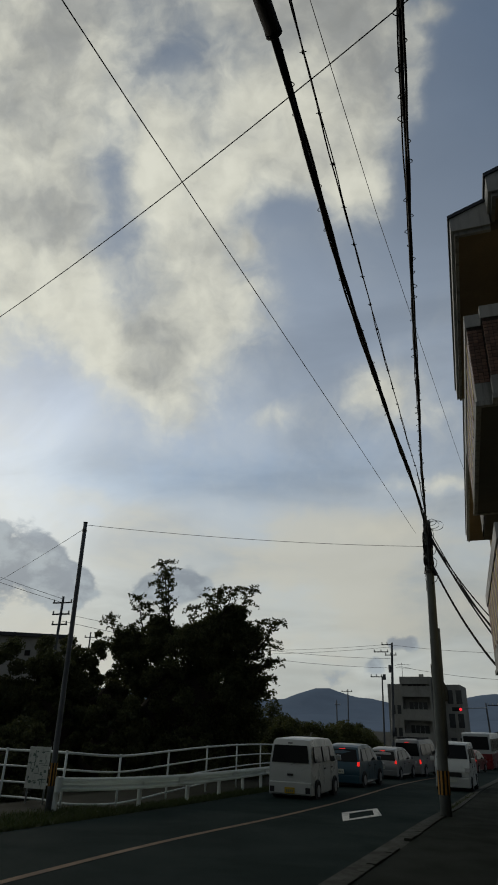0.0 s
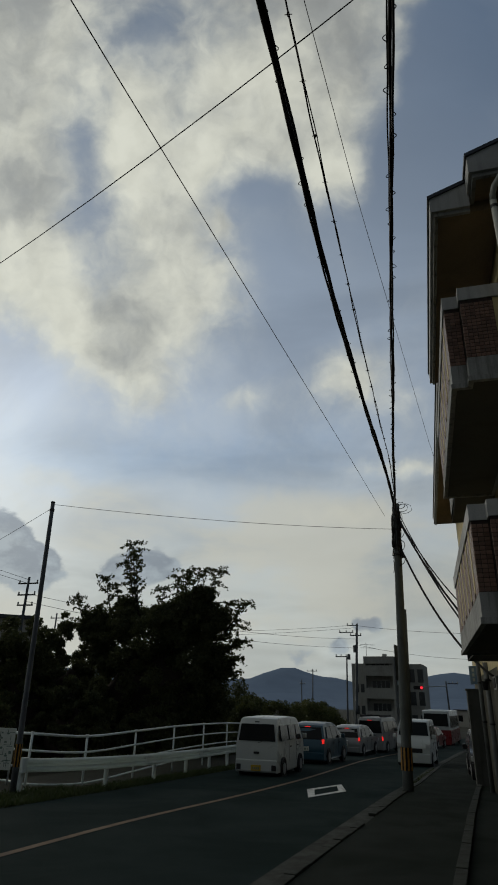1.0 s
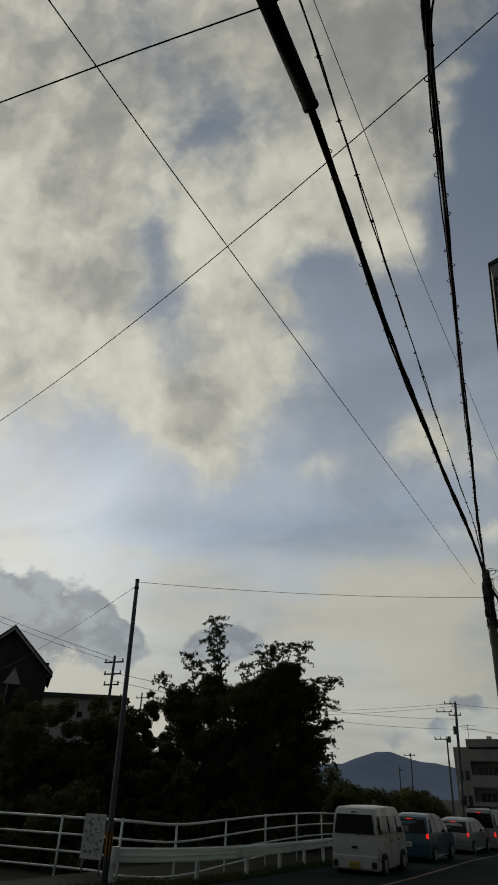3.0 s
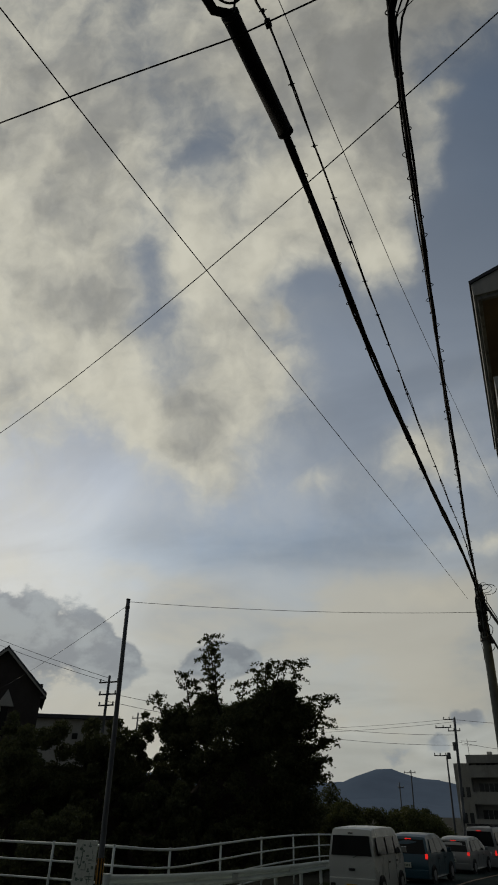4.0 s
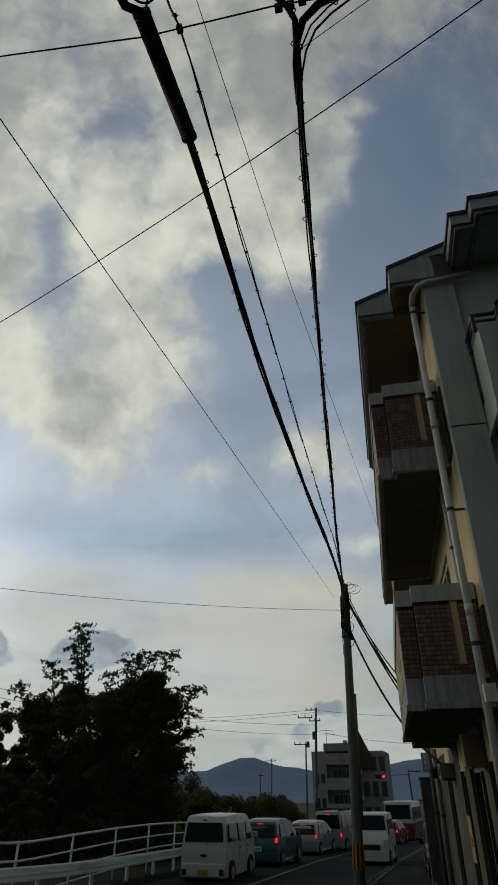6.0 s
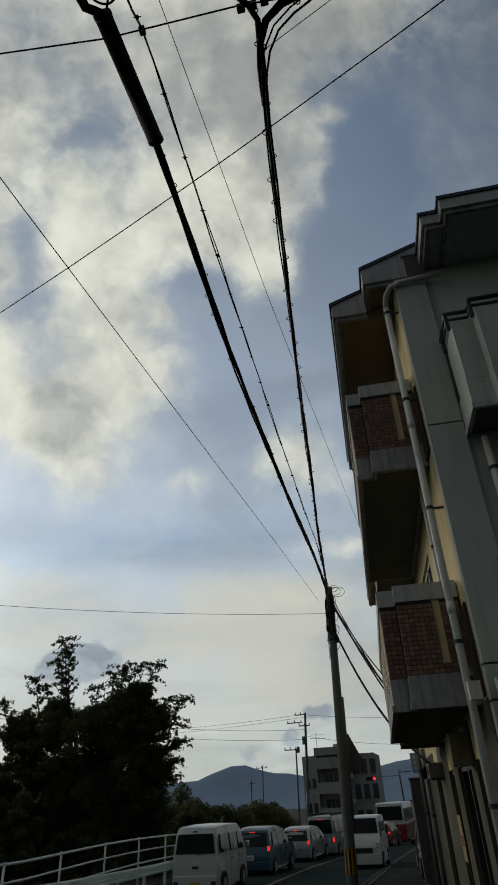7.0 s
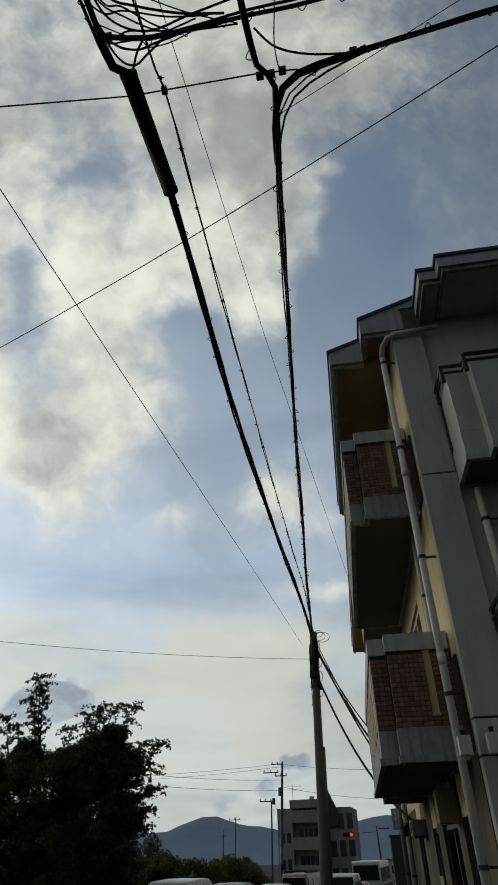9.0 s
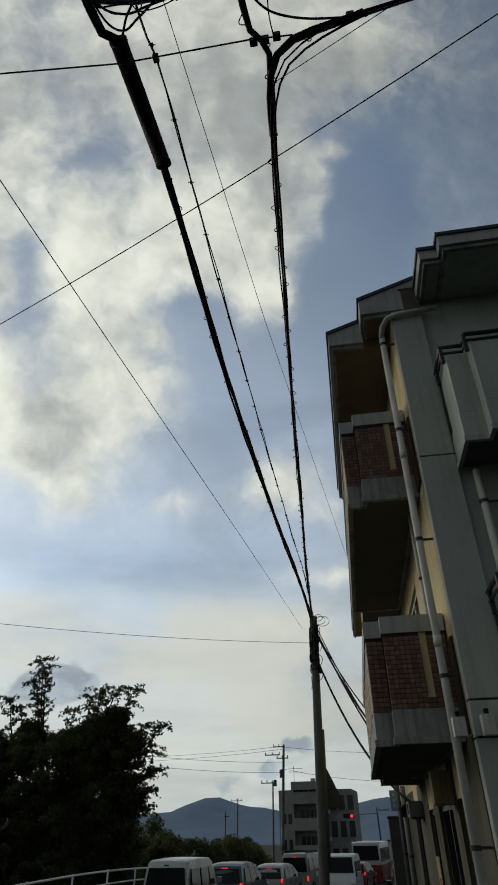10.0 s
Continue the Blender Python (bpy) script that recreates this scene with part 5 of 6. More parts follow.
    for k in range(0 if wins.get("hatch") else 4):
        part("plate_bar", boxed(-0.11 + 0.06 * k, -0.07 + 0.06 * k, -0.0655, -0.0625, 0.33 * H + 0.04, 0.33 * H + 0.11), "ink", c)
    part("front_plate", boxed(-0.165, 0.165, L + 0.042, L + 0.052, 0.20 * H, 0.20 * H + 0.165, 0.003), "paper", c)
    part("underside", boxed(-W / 2 * 0.85, W / 2 * 0.85, 0.1, L - 0.1, clear - 0.02, clear + 0.1), "plastic", c)
    for s in (-1, 1):
        for u in wins.get("seams", ()):
            part("door_seam", boxed(s * (W / 2 - 0.004), s * (W / 2 + 0.002), u * L - 0.006, u * L + 0.006, 0.24 * H, 0.56 * H), "plastic", c)
            part("door_handle", boxed(s * (W / 2 - 0.005), s * (W / 2 + 0.022), u * L + 0.06, u * L + 0.2, 0.485 * H, 0.505 * H, 0.005), "plastic", c)
    if wins.get("hatch"):
        part("hatch_handle", boxed(-0.09, 0.09, -0.03, 0.02, 0.395 * H, 0.43 * H, 0.01), "plastic", c, "black hatch handle")
        part("hatch_seam", boxed(-W / 2 * 0.86, W / 2 * 0.86, -0.005, 0.02, 0.235 * H, 0.243 * H), "plastic", c)
        part("rear_wiper", piped([(0.06, -0.03, 0.575 * H), (0.28, -0.018, 0.62 * H)], 0.008, 5), "plastic", c)
        part("roof_lamp", boxed(-0.07, 0.07, 0.01, 0.05, 0.905 * H, 0.925 * H, 0.004), "plastic", c)
        part("bumper_plate", boxed(-0.165, 0.165, -0.066, -0.047, 0.125 * H, 0.125 * H + 0.165, 0.004), "plate", c, "yellow plate with plain bars")
        for k in range(4):
            part("plate_bar", boxed(-0.11 + 0.06 * k, -0.07 + 0.06 * k, -0.0695, -0.0665, 0.125 * H + 0.04, 0.125 * H + 0.11), "ink", c)
        for s in (-1, 1):
            x = s * (W / 2 * 0.80)
            part("lamp_surround", boxed(x - 0.075, x + 0.075, -0.056, 0.0, 0.135 * H, 0.225 * H, 0.01), "plastic", c)
    if rack:
        for k in range(5):
            part("roof_bar", boxed(-W / 2 * 0.72, W / 2 * 0.72, (0.08 + 0.14 * k) * L, (0.08 + 0.14 * k) * L + 0.04, H + 0.06, H + 0.10), "plastic", c)
        for s in (-1, 1):
            part("roof_rail", boxed(s * W / 2 * 0.72 - 0.02, s * W / 2 * 0.72 + 0.02, 0.05 * L, 0.68 * L, H + 0.0, H + 0.12), "plastic", c)
    return c


HATCH = [(0.02, 0.12), (0.0, 0.20), (0.0, 0.42), (0.018, 0.56), (0.065, 0.78), (0.105, 0.925), (0.16, 0.97), (0.36, 1.0), (0.50, 0.99), (0.60, 0.945), (0.72, 0.74), (0.78, 0.63), (0.92, 0.55), (0.985, 0.44), (1.0, 0.30), (0.99, 0.14)]
HATCH_WIN = dict(seams=(0.335, 0.56), side=[(0.13, 0.32, 0.19, 0.33, 0.62, 0.89), (0.335, 0.55, 0.345, 0.545, 0.61, 0.91), (0.565, 0.70, 0.56, 0.60, 0.61, 0.89)], rear=(0.026, 0.60, 0.092, 0.88), front=(0.725, 0.74, 0.61, 0.94), tail=(0.51, 0.61), mirror=0.66)
KEI = [(0.01, 0.10), (0.0, 0.18), (0.0, 0.45), (0.005, 0.60), (0.02, 0.85), (0.05, 0.96), (0.10, 0.985), (0.5, 1.0), (0.74, 0.985), (0.80, 0.95), (0.90, 0.66), (0.955, 0.54), (0.995, 0.42), (1.0, 0.30), (0.995, 0.10)]
KEI_WIN = dict(side=[(0.11, 0.36, 0.12, 0.36, 0.60, 0.86), (0.41, 0.63, 0.41, 0.63, 0.60, 0.86), (0.675, 0.86, 0.675, 0.785, 0.59, 0.86)], rear=(0.002, 0.60, 0.018, 0.88), front=(0.90, 0.665, 0.805, 0.94), tail=(0.15, 0.21), tail_x=0.8, tail_out=0.035, hatch=True, seams=(0.39, 0.65), mirror=0.84, wheels=(0.20, 0.82))
VANBODY = [(0.01, 0.10), (0.0, 0.18), (0.0, 0.45), (0.004, 0.60), (0.015, 0.88), (0.035, 0.97), (0.08, 0.99), (0.5, 1.0), (0.76, 0.99), (0.81, 0.95), (0.91, 0.66), (0.965, 0.52), (0.995, 0.40), (1.0, 0.28), (0.995, 0.10)]
VAN_WIN = dict(seams=(0.29, 0.60), side=[(0.06, 0.28, 0.07, 0.28, 0.58, 0.88), (0.30, 0.58, 0.30, 0.58, 0.58, 0.88), (0.61, 0.86, 0.61, 0.78, 0.57, 0.88)], rear=(0.002, 0.56, 0.012, 0.90), front=(0.91, 0.665, 0.815, 0.94), tail=(0.36, 0.47), mirror=0.84, wheels=(0.22, 0.80))
BUSBODY = [(0.005, 0.10), (0.0, 0.2), (0.0, 0.5), (0.003, 0.8), (0.012, 0.96), (0.03, 0.99), (0.5, 1.0), (0.97, 0.99), (0.99, 0.95), (1.0, 0.6), (1.0, 0.3), (0.998, 0.10)]
BUS_WIN = dict(side=[(0.05 + 0.15 * k, 0.185 + 0.15 * k, 0.05 + 0.15 * k, 0.185 + 0.15 * k, 0.52, 0.84) for k in range(6)], rear=(-0.001, 0.56, 0.006, 0.90), front=(1.0, 0.45, 0.992, 0.9), tail=(0.30, 0.36), mirror=0.97, wheels=(0.27, 0.83))


def heading(line, y):
    return -math.degrees(math.atan2(line(y + 2) - line(y - 2), 4.0))


def traffic():
    left = lambda y: (CENTRE(y) + EDGE(y)) / 2 + 0.15
    vehicle("hatchback", "dark blue compact hatchback waiting with brake lamps lit", (-4.60, 29.1, level(30.9)), heading(left, 31) - 3, 4.0, 1.69, 1.60, HATCH, "paint_blue", HATCH_WIN, tumble=0.26)
    vehicle("station_wagon", "silver compact wagon waiting in the queue", (-4.0, 37.6, level(39)), heading(left, 39) - 2, 4.3, 1.69, 1.50, HATCH, "paint_silver", HATCH_WIN, tumble=0.26)
    vehicle("van", "pale grey delivery van with a roof rack in the queue", (-3.1, 42.6, level(44.6)), heading(left, 45) - 2, 4.7, 1.70, 2.0, VANBODY, "paint_silver", VAN_WIN, wheel_r=0.32, rack=True)
    vehicle("hatchback", "small dark red car far down the queue", (0.05, 54.5, level(56)), heading(left, 56) - 4, 3.8, 1.65, 1.5, HATCH, "paint_red", HATCH_WIN, tumble=0.26)
    vehicle("hatchback", "dark car between the vans in the queue", (-1.35, 49.2, level(51)), heading(left, 51), 3.9, 1.66, 1.55, HATCH, "paint_black", HATCH_WIN, tumble=0.26)
    vehicle("bus", "white city bus with a dark red lower half", (1.0, 63.0, level(68)), heading(left, 76) + 6, 10.4, 2.45, 3.0, BUSBODY, "paint_white", BUS_WIN, wheel_r=0.46, lit=False, lower="paint_red", tumble=0.04)
    vehicle("van", "small white van waiting behind the dark blue car", (-4.85, 22.0, level(23.7) - 0.03), heading(left, 24), 3.4, 1.45, 1.76, KEI, "paint_white", KEI_WIN, wheel_r=0.27, lit=False)
    vehicle("van", "small white van coming up the road", (0.05, 34.4, level(33)), 180 + heading(KERB, 32), 3.4, 1.47, 1.85, KEI, "paint_white", KEI_WIN, wheel_r=0.27, lit=False, front=True)
    vehicle("hatchback", "black parked car half behind the pier", (2.5, 27.7, level(25.5) + 0.05), 180, 3.6, 1.6, 1.45, HATCH, "paint_black", HATCH_WIN, lit=False, front=True)


# ---- far town ----
def far_block():
    """Off-white three-storey building at the crossing, with inset balconies."""
    bx, by, z0 = -7.9, 92.0, level(92)
    h = thing("apartment_building", "off-white three-storey block with deep balconies at the crossing", "apartment building", (bx, by, z0), -6)
    W, D, H = 4.2, 9.0, 10.1
    part("wall", boxed(-1.9, 0, 0.9, D, 0, H - 0.9), "farwall", h)
    part("wall", boxed(0, 0.25, 0, D, 0, H), "farwall", h)
    part("wall", boxed(W - 0.25, W, 0, D, 0, H), "farwall", h)
    part("back_wall", boxed(0.25, W - 0.25, 1.3, D, 0, H), "farwall", h)
    for k in range(3):
        z = 2.1 + 2.9 * k
        part("balcony_front", boxed(0.25, W - 0.25, 0.02, 0.2, z - 0.35 if k else 0, z + 1.0), "farwall", h)
        part("window", boxed(0.9, 3.3, 1.26, 1.296, z + 0.2, z + 1.95), "farglass", h, "dark balcony window")
        for x in (1.48, 2.08, 2.68):
            part("frame", boxed(x, x + 0.05, 1.22, 1.255, z + 0.2, z + 1.95), "steel", h)
    part("roof_band", boxed(0.25, W - 0.25, 0.03, 1.3, H - 0.95, H), "farwall", h)
    part("wing", boxed(W, W + 3.5, 1.6, D, 0, H - 0.9), "farwall", h, "set-back wing")
    part("stair_roof", prism(bmesh.new(), [(W, H - 0.3), (W, H + 1.7), (W + 0.5, H + 1.5), (W + 1.9, H - 1.4), (W + 1.9, H - 3.0), (W, H - 3.0)], "y", 1.2, 1.62), "tan", h, "dark sloping stair cover")
    for k in range(3):
        for i in range(3):
            x = W + 0.6 + 1.15 * i
            w = part("window", boxed(x, x + 0.75, 1.56, 1.595, 1.0 + 2.9 * k, 2.7 + 2.9 * k), "farglass", h)
            part("sill", boxed(x - 0.05, x + 0.8, 1.5, 1.594, 0.92 + 2.9 * k, 0.99 + 2.9 * k), "farwall", w)
        part("cooling_unit", boxed(W + 0.1, W + 0.55, 1.25, 1.595, 0.6 + 2.9 * k, 1.1 + 2.9 * k, 0.03), "white", h)
    for k in range(2):
        for i in range(2):
            part("window", boxed(-1.5 + 0.8 * i, -1.0 + 0.8 * i, 0.86, 0.896, 2.6 + 2.8 * k, 3.7 + 2.8 * k), "farglass", h)
    a = part("antenna", piped([(0.3, 1.0, H), (0.3, 1.0, H + 1.9)], 0.03, 6), "darkmetal", h)
    for z in (1.7, 1.25):
        part("antenna_arm", piped([(-0.5, 1.0, H + z), (1.5, 1.0, H + z - 0.1)], 0.025, 5), "darkmetal", a)
    part("roof_tank", boxed(2.4, 3.0, 1.5, 2.1, H, H + 0.45, 0.1), "pipe", h)


def far_pole(label, foot, top, arms, transformer=False, r=0.16):
    p, v = rod_pole("utility_pole", label, foot, top, r, r * 0.65, 10, "darkpole")
    for z, x0, x1 in arms:
        part("cross_arm", boxed(x0, x1, -0.05, 0.05, v.z - z - 0.05, v.z - z + 0.05), "darkmetal", p)
        for k in range(3):
            x = x0 + (x1 - x0) * (0.05 + 0.45 * k)
            part("insulator", piped([(x, 0, v.z - z + 0.04), (x, 0, v.z - z + 0.26)], 0.06, 6), "pipe", p)
    if transformer:
        part("transformer", piped([(0.3, 0.1, v.z - 3.2), (0.3, 0.1, v.z - 2.4)], 0.24, 10), "darkpole", p)
        part("transformer", piped([(-0.45, 0.0, v.z - 4.0), (-0.45, 0.0, v.z - 3.4)], 0.18, 10), "darkpole", p)
    return p


def street_far():
    far_pole("far wooden-looking utility pole with cross-arms and transformer", (-7.6, 76, level(76)), (-6.95, 76, 10.3), [(0.15, -0.55, 0.75), (0.95, -1.5, 0.2), (1.3, -0.2, 1.1)], True, 0.19)
    far_pole("plain slim pole beside the far block", (-8.5, 76, level(76)), (-8.3, 76, 6.7), [(0.08, -1.1, 0.2)], r=0.12)
    far_pole("distant pole against the mountain", (-20.5, 122, level(122)), (-20.3, 122, 7.5), [(0.4, -1.0, 1.0)], r=0.14)
    far_pole("short distant pole against the mountain", (-22.5, 122, level(122)), (-22.5, 122, 5.6), [(0.8, -0.3, 0.7)], r=0.14)
    far_pole("distant pole with three cross-arms above the trees", (-29.6, 43.3, -1.2), (-29.6, 43.3, 10.3), [(0.5, -0.9, 0.9), (1.4, -0.8, 0.8), (2.2, -0.7, 0.7)], r=0.15)
    far_pole("tiny distant pole above the trees", (-43.9, 70, -2), (-43.9, 70, 11.2), [(0.6, -0.8, 0.8)], r=0.14)
    far_pole("street pole with a short arm past the signal", (3.1, 90, level(90)), (2.9, 90, 4.6), [(0.3, 0.0, 1.3)], r=0.14)
    s = thing("traffic_signal", "traffic signal showing red over the crossing", "traffic signal", (-0.5, 86, 3.65))
    part("housing", boxed(-0.7, 0.5, -0.1, 0.14, -0.22, 0.22, 0.05), "matt", s)
    part("red_light", piped([(0.3, -0.13, 0), (0.3, -0.10, 0)], 0.18, 14), "signal_red", s, "lit red light")
    for x in (-0.1, -0.5):
        part("dark_light", piped([(x, -0.12, 0), (x, -0.10, 0)], 0.15, 14), "plastic", s)
    for x in (0.3, -0.1, -0.5):
        part("visor", piped([(x, -0.3, 0.17), (x, -0.1, 0.17)], 0.05, 6), "matt", s)
    part("arm", piped([(0.4, 0.0, 0.1), (3.4, 0.5, 0.25), (3.5, 3.9, 0.3)], 0.05, 8), "steel", s)
    for a, b, sag in (((-6.9, 76, 10.2), (-60, 95, 13.5), 1.2), ((-6.9, 76, 9.9), (-60, 95, 12.7), 1.2), ((-6.9, 76, 10.1), (22, 60, 8.3), 0.9), ((-6.9, 76, 7.9), (22, 66, 7.4), 1.6),
                      ((-29.6, 43.3, 10.1), (-52, 43.3, 17.6), 0.25), ((-29.6, 43.3, 9.8), (-52, 43.3, 17.2), 0.35), ((-29.6, 43.3, 9.0), (-7.1, 76, 8.6), 0.8), ((-29.6, 43.3, 8.4), (-7.1, 76, 7.6), 0.8),
                      ((-8.45, 14.4, 6.05), (-34, 34, 7.3), 0.3)):
        wire("thin far overhead wire", sagging(a, b, sag, 12), 0.016 if a[1] > 20 else 0.008, 4)


def left_houses():
    h = thing("house", "dark brown gabled house among the trees", "house", (-34.2, 36.6, 1.0), 42)
    part("wall", prism(bmesh.new(), [(-2.95, -3.0), (2.95, -3.0), (2.95, 7.55), (0, 10.25), (-2.95, 7.55)], "y", 0, 8), "housewall", h)
    for s in (-1, 1):
        part("roof", prism(bmesh.new(), [(s * -0.04, 10.30), (s * 3.3, 7.20), (s * 3.3, 7.36), (s * -0.04, 10.48)], "y", -0.5, 8.4), "houseroof", h, "slate roof slope")
        part("barge_board", prism(bmesh.new(), [(s * -0.02, 10.10), (s * 3.26, 7.06), (s * 3.26, 7.20), (s * -0.02, 10.30)], "y", -0.52, -0.42), "farbeige", h, "pale barge board under the gable")
        part("eave_return", boxed(s * 3.1 - 0.22, s * 3.1 + 0.22, -0.45, 0.0, 6.98, 7.12), "soffit", h)
    w = part("window", boxed(0.36, 0.84, -0.05, 0.0, 4.4, 6.3), "glass", h)
    part("window_hood", prism(bmesh.new(), [(0.0, 6.35), (1.2, 6.35), (0.6, 7.5)], "y", -0.22, 0.0), "farbeige", h, "pale triangular window hood")
    part("frame", boxed(0.28, 0.35, -0.08, 0.0, 4.4, 6.34), "farbeige", w)
    part("chimney", boxed(2.5, 3.0, 4.5, 5.0, 6.5, 8.7), "housewall", h)
    a = thing("apartment_building", "low beige flat-roofed block beyond the trees", "apartment building", (-58, 70, 0), 30)
    part("wall", boxed(-14, 8.5, 0, 10, -2, 11), "farbeige", a)
    part("roof", boxed(-14.5, 9.2, -0.7, 10.5, 11.0, 11.45), "houseroof", a)
    for k in range(4):
        part("window", boxed(-9 + 4.2 * k, -8.3 + 4.2 * k, -0.05, -0.01, 8.6, 9.3), "glass", a)
    for k in range(4):
        part("wing_post", boxed(8.52, 8.9, 1 + 2.4 * k, 1.4 + 2.4 * k, -2, 10.9), "farbeige", a)


def far_town():
    rng = random.Random(12)
    for k in range(14):
        x, y = 9 + k * 3.1 + rng.uniform(-1, 1), 120 + rng.uniform(0, 40)
        w, d, hh = rng.uniform(4, 8), rng.uniform(5, 8), rng.uniform(3.0, 6.5)
        b = thing("town_house", "small pale building at the far end of the road", "building", (x, y, level(100)), rng.uniform(-15, 15), group="far town")
        part("wall", boxed(-w / 2, w / 2, 0, d, -0.5, hh), rng.choice(("farwall", "farbeige")), b)
        part("roof", boxed(-w / 2 - 0.3, w / 2 + 0.3, -0.3, d + 0.3, hh, hh + 0.3), "houseroof", b)
        for i in range(3):
            part("window", boxed(-w / 2 + 0.6 + i * w / 3.2, -w / 2 + 1.5 + i * w / 3.2, -0.04, -0.005, 1.0, 2.2), "glass", b)


# ---- street furniture by the flats ----
def pier():
    p = thing("wall_pier", "grey concrete wall pier at the end of the flats", "wall", (1.72, 22.6, level(22.6) - 0.1))
    part("shaft", boxed(0, 0.62, 0, 0.5, 0, 2.72, 0.015), "darkconcrete", p)
    part("cap", boxed(-0.03, 0.65, -0.03, 0.53, 2.72, 2.78, 0.01), "darkconcrete", p)


def diamond_marking():
    """The hollow white diamond painted ahead of a crossing."""
    cx, cy = -2.19, 19.05
    outer = [(-0.14, -1.85), (0.50, 0.05), (0.14, 1.85), (-0.50, -0.05)]
    bm = bmesh.new()
    rings = [[bm.verts.new((cx + x * k, cy + y * q, level(cy + y * q) + lift)) for x, y in outer] for k, q, lift in ((1.0, 1.0, 0.006), (0.62, 0.70, 0.006), (1.0, 1.0, 0.0), (0.62, 0.70, 0.0))]
    for i in range(4):
        j = (i + 1) % 4
        bm.faces.new((rings[0][i], rings[0][j], rings[1][j], rings[1][i]))
        bm.faces.new((rings[0][i], rings[2][i], rings[2][j], rings[0][j]))
        bm.faces.new((rings[1][i], rings[1][j], rings[3][j], rings[3][i]))
    tagged(link_mesh("diamond_marking", bm, "whiteline"), "hollow white diamond painted on the asphalt", "road marking", kind="structure")


def fittings():
    for i, (x, y, z, w, h) in enumerate(((1.93, 7.66, 2.36, 0.06, 0.17), (2.19, 7.62, 2.36, 0.06, 0.18))):
        b = thing("meter_box", "small pale meter box on the wall", "meter box", (x, y, z))
        part("case", boxed(-w, w, -0.05, 0.05, 0, h, 0.008), "pipe", b)
        part("cap", boxed(-0.02, 0.02, -0.03, 0.02, h, h + 0.05, 0.004), "matt", b)
    s = thing("blade_sign", "pale blue projecting shop sign", "sign", (1.92, 22.0, 2.2))
    part("panel", boxed(-0.11, 0.11, -0.03, 0.03, 0, 0.52, 0.01), "blue_sign", s)
    for k in range(3):
        part("sign_bar", boxed(-0.03, 0.03, -0.034, -0.0305, 0.08 + 0.14 * k, 0.17 + 0.14 * k), "paper", s)
    part("bracket", boxed(0.11, 0.3, -0.012, 0.012, 0.4, 0.43), "darkmetal", s)
    a = thing("cooling_unit", "white wall-mounted cooling unit above the shop door", "air conditioner", (1.93, 14.6, 1.88))
    part("case", boxed(-0.13, 0.13, -0.3, 0.3, 0, 0.25, 0.02), "concrete", a)
    part("fan_grille", boxed(-0.142, -0.13, -0.2, 0.2, 0.04, 0.21, 0.01), "matt", a)
    part("bracket", boxed(-0.1, 0.14, -0.3, -0.27, -0.04, 0.0), "darkmetal", a)
    l = thing("sign_box", "cream box sign over the shop front", "sign", (1.90, 9.8, 1.90))
    part("case", boxed(-0.09, 0.155, -0.04, 0.22, 0, 0.36, 0.01), "dirtycream", l)
    q = thing("poster", "yellow poster on the shop door", "poster", (2.055, 13.0, 0.7))
    part("sheet", boxed(-0.004, 0.004, -0.22, 0.22, 0, 0.62), "yellow_poster", q)
    part("print_bar", boxed(-0.0065, -0.0042, -0.12, 0.12, 0.2, 0.34), "lamp_red", q)
    lantern = thing("wall_lantern", "black wall lantern by the shop", "lamp", (1.9, 18.0, 1.95))
    part("cage", piped([(0, 0, 0), (0, 0, 0.2)], 0.06, 8, 0.09), "matt", lantern)
    part("arm", boxed(0.0, 0.17, -0.012, 0.012, 0.2, 0.23), "matt", lantern)


# ---- building it all ----
flats()
TILE = brick_mesh(0.094, 0.044, 0.012)
balconies = [road_balcony(2.41, "tiled lower balcony with grey coping and cream slits", 3.69), road_balcony(5.21, "tiled upper balcony with grey coping and cream slits", 6.55)]
end_balcony(5.28, 6.5, "grey rendered end balcony with dark rail")
end_balcony(2.30, 3.52, "grey rendered lower end balcony with dark rail")
downpipe(1.91, 7.88, level(8), 7.62, 0.042, "long pale drainpipe clamped to the corner", (1.5, 2.95, 4.46, 6.0, 7.5), 0.80)
downpipe(1.98, 8.75, 2.6, 5.2, 0.035, "thin pale drainpipe behind the corner", (4.3,))
downpipe(2.68, 7.68, 0.0, 5.2, 0.045, "pale drainpipe under the end balcony", (4.78, 1.8))
downpipe(1.98, 18.3, level(18), 2.6, 0.06, "grey drainpipe down the shop front", (2.2, 1.2), coat="dullpipe")
downpipe(1.98, 20.6, level(20), 5.0, 0.06, "grey drainpipe at the end of the shop front", (2.2, 1.2), coat="dullpipe")
big_pole()
left_pole()
cables()
guardrail()
handrail()
notice_board()
big_tree()
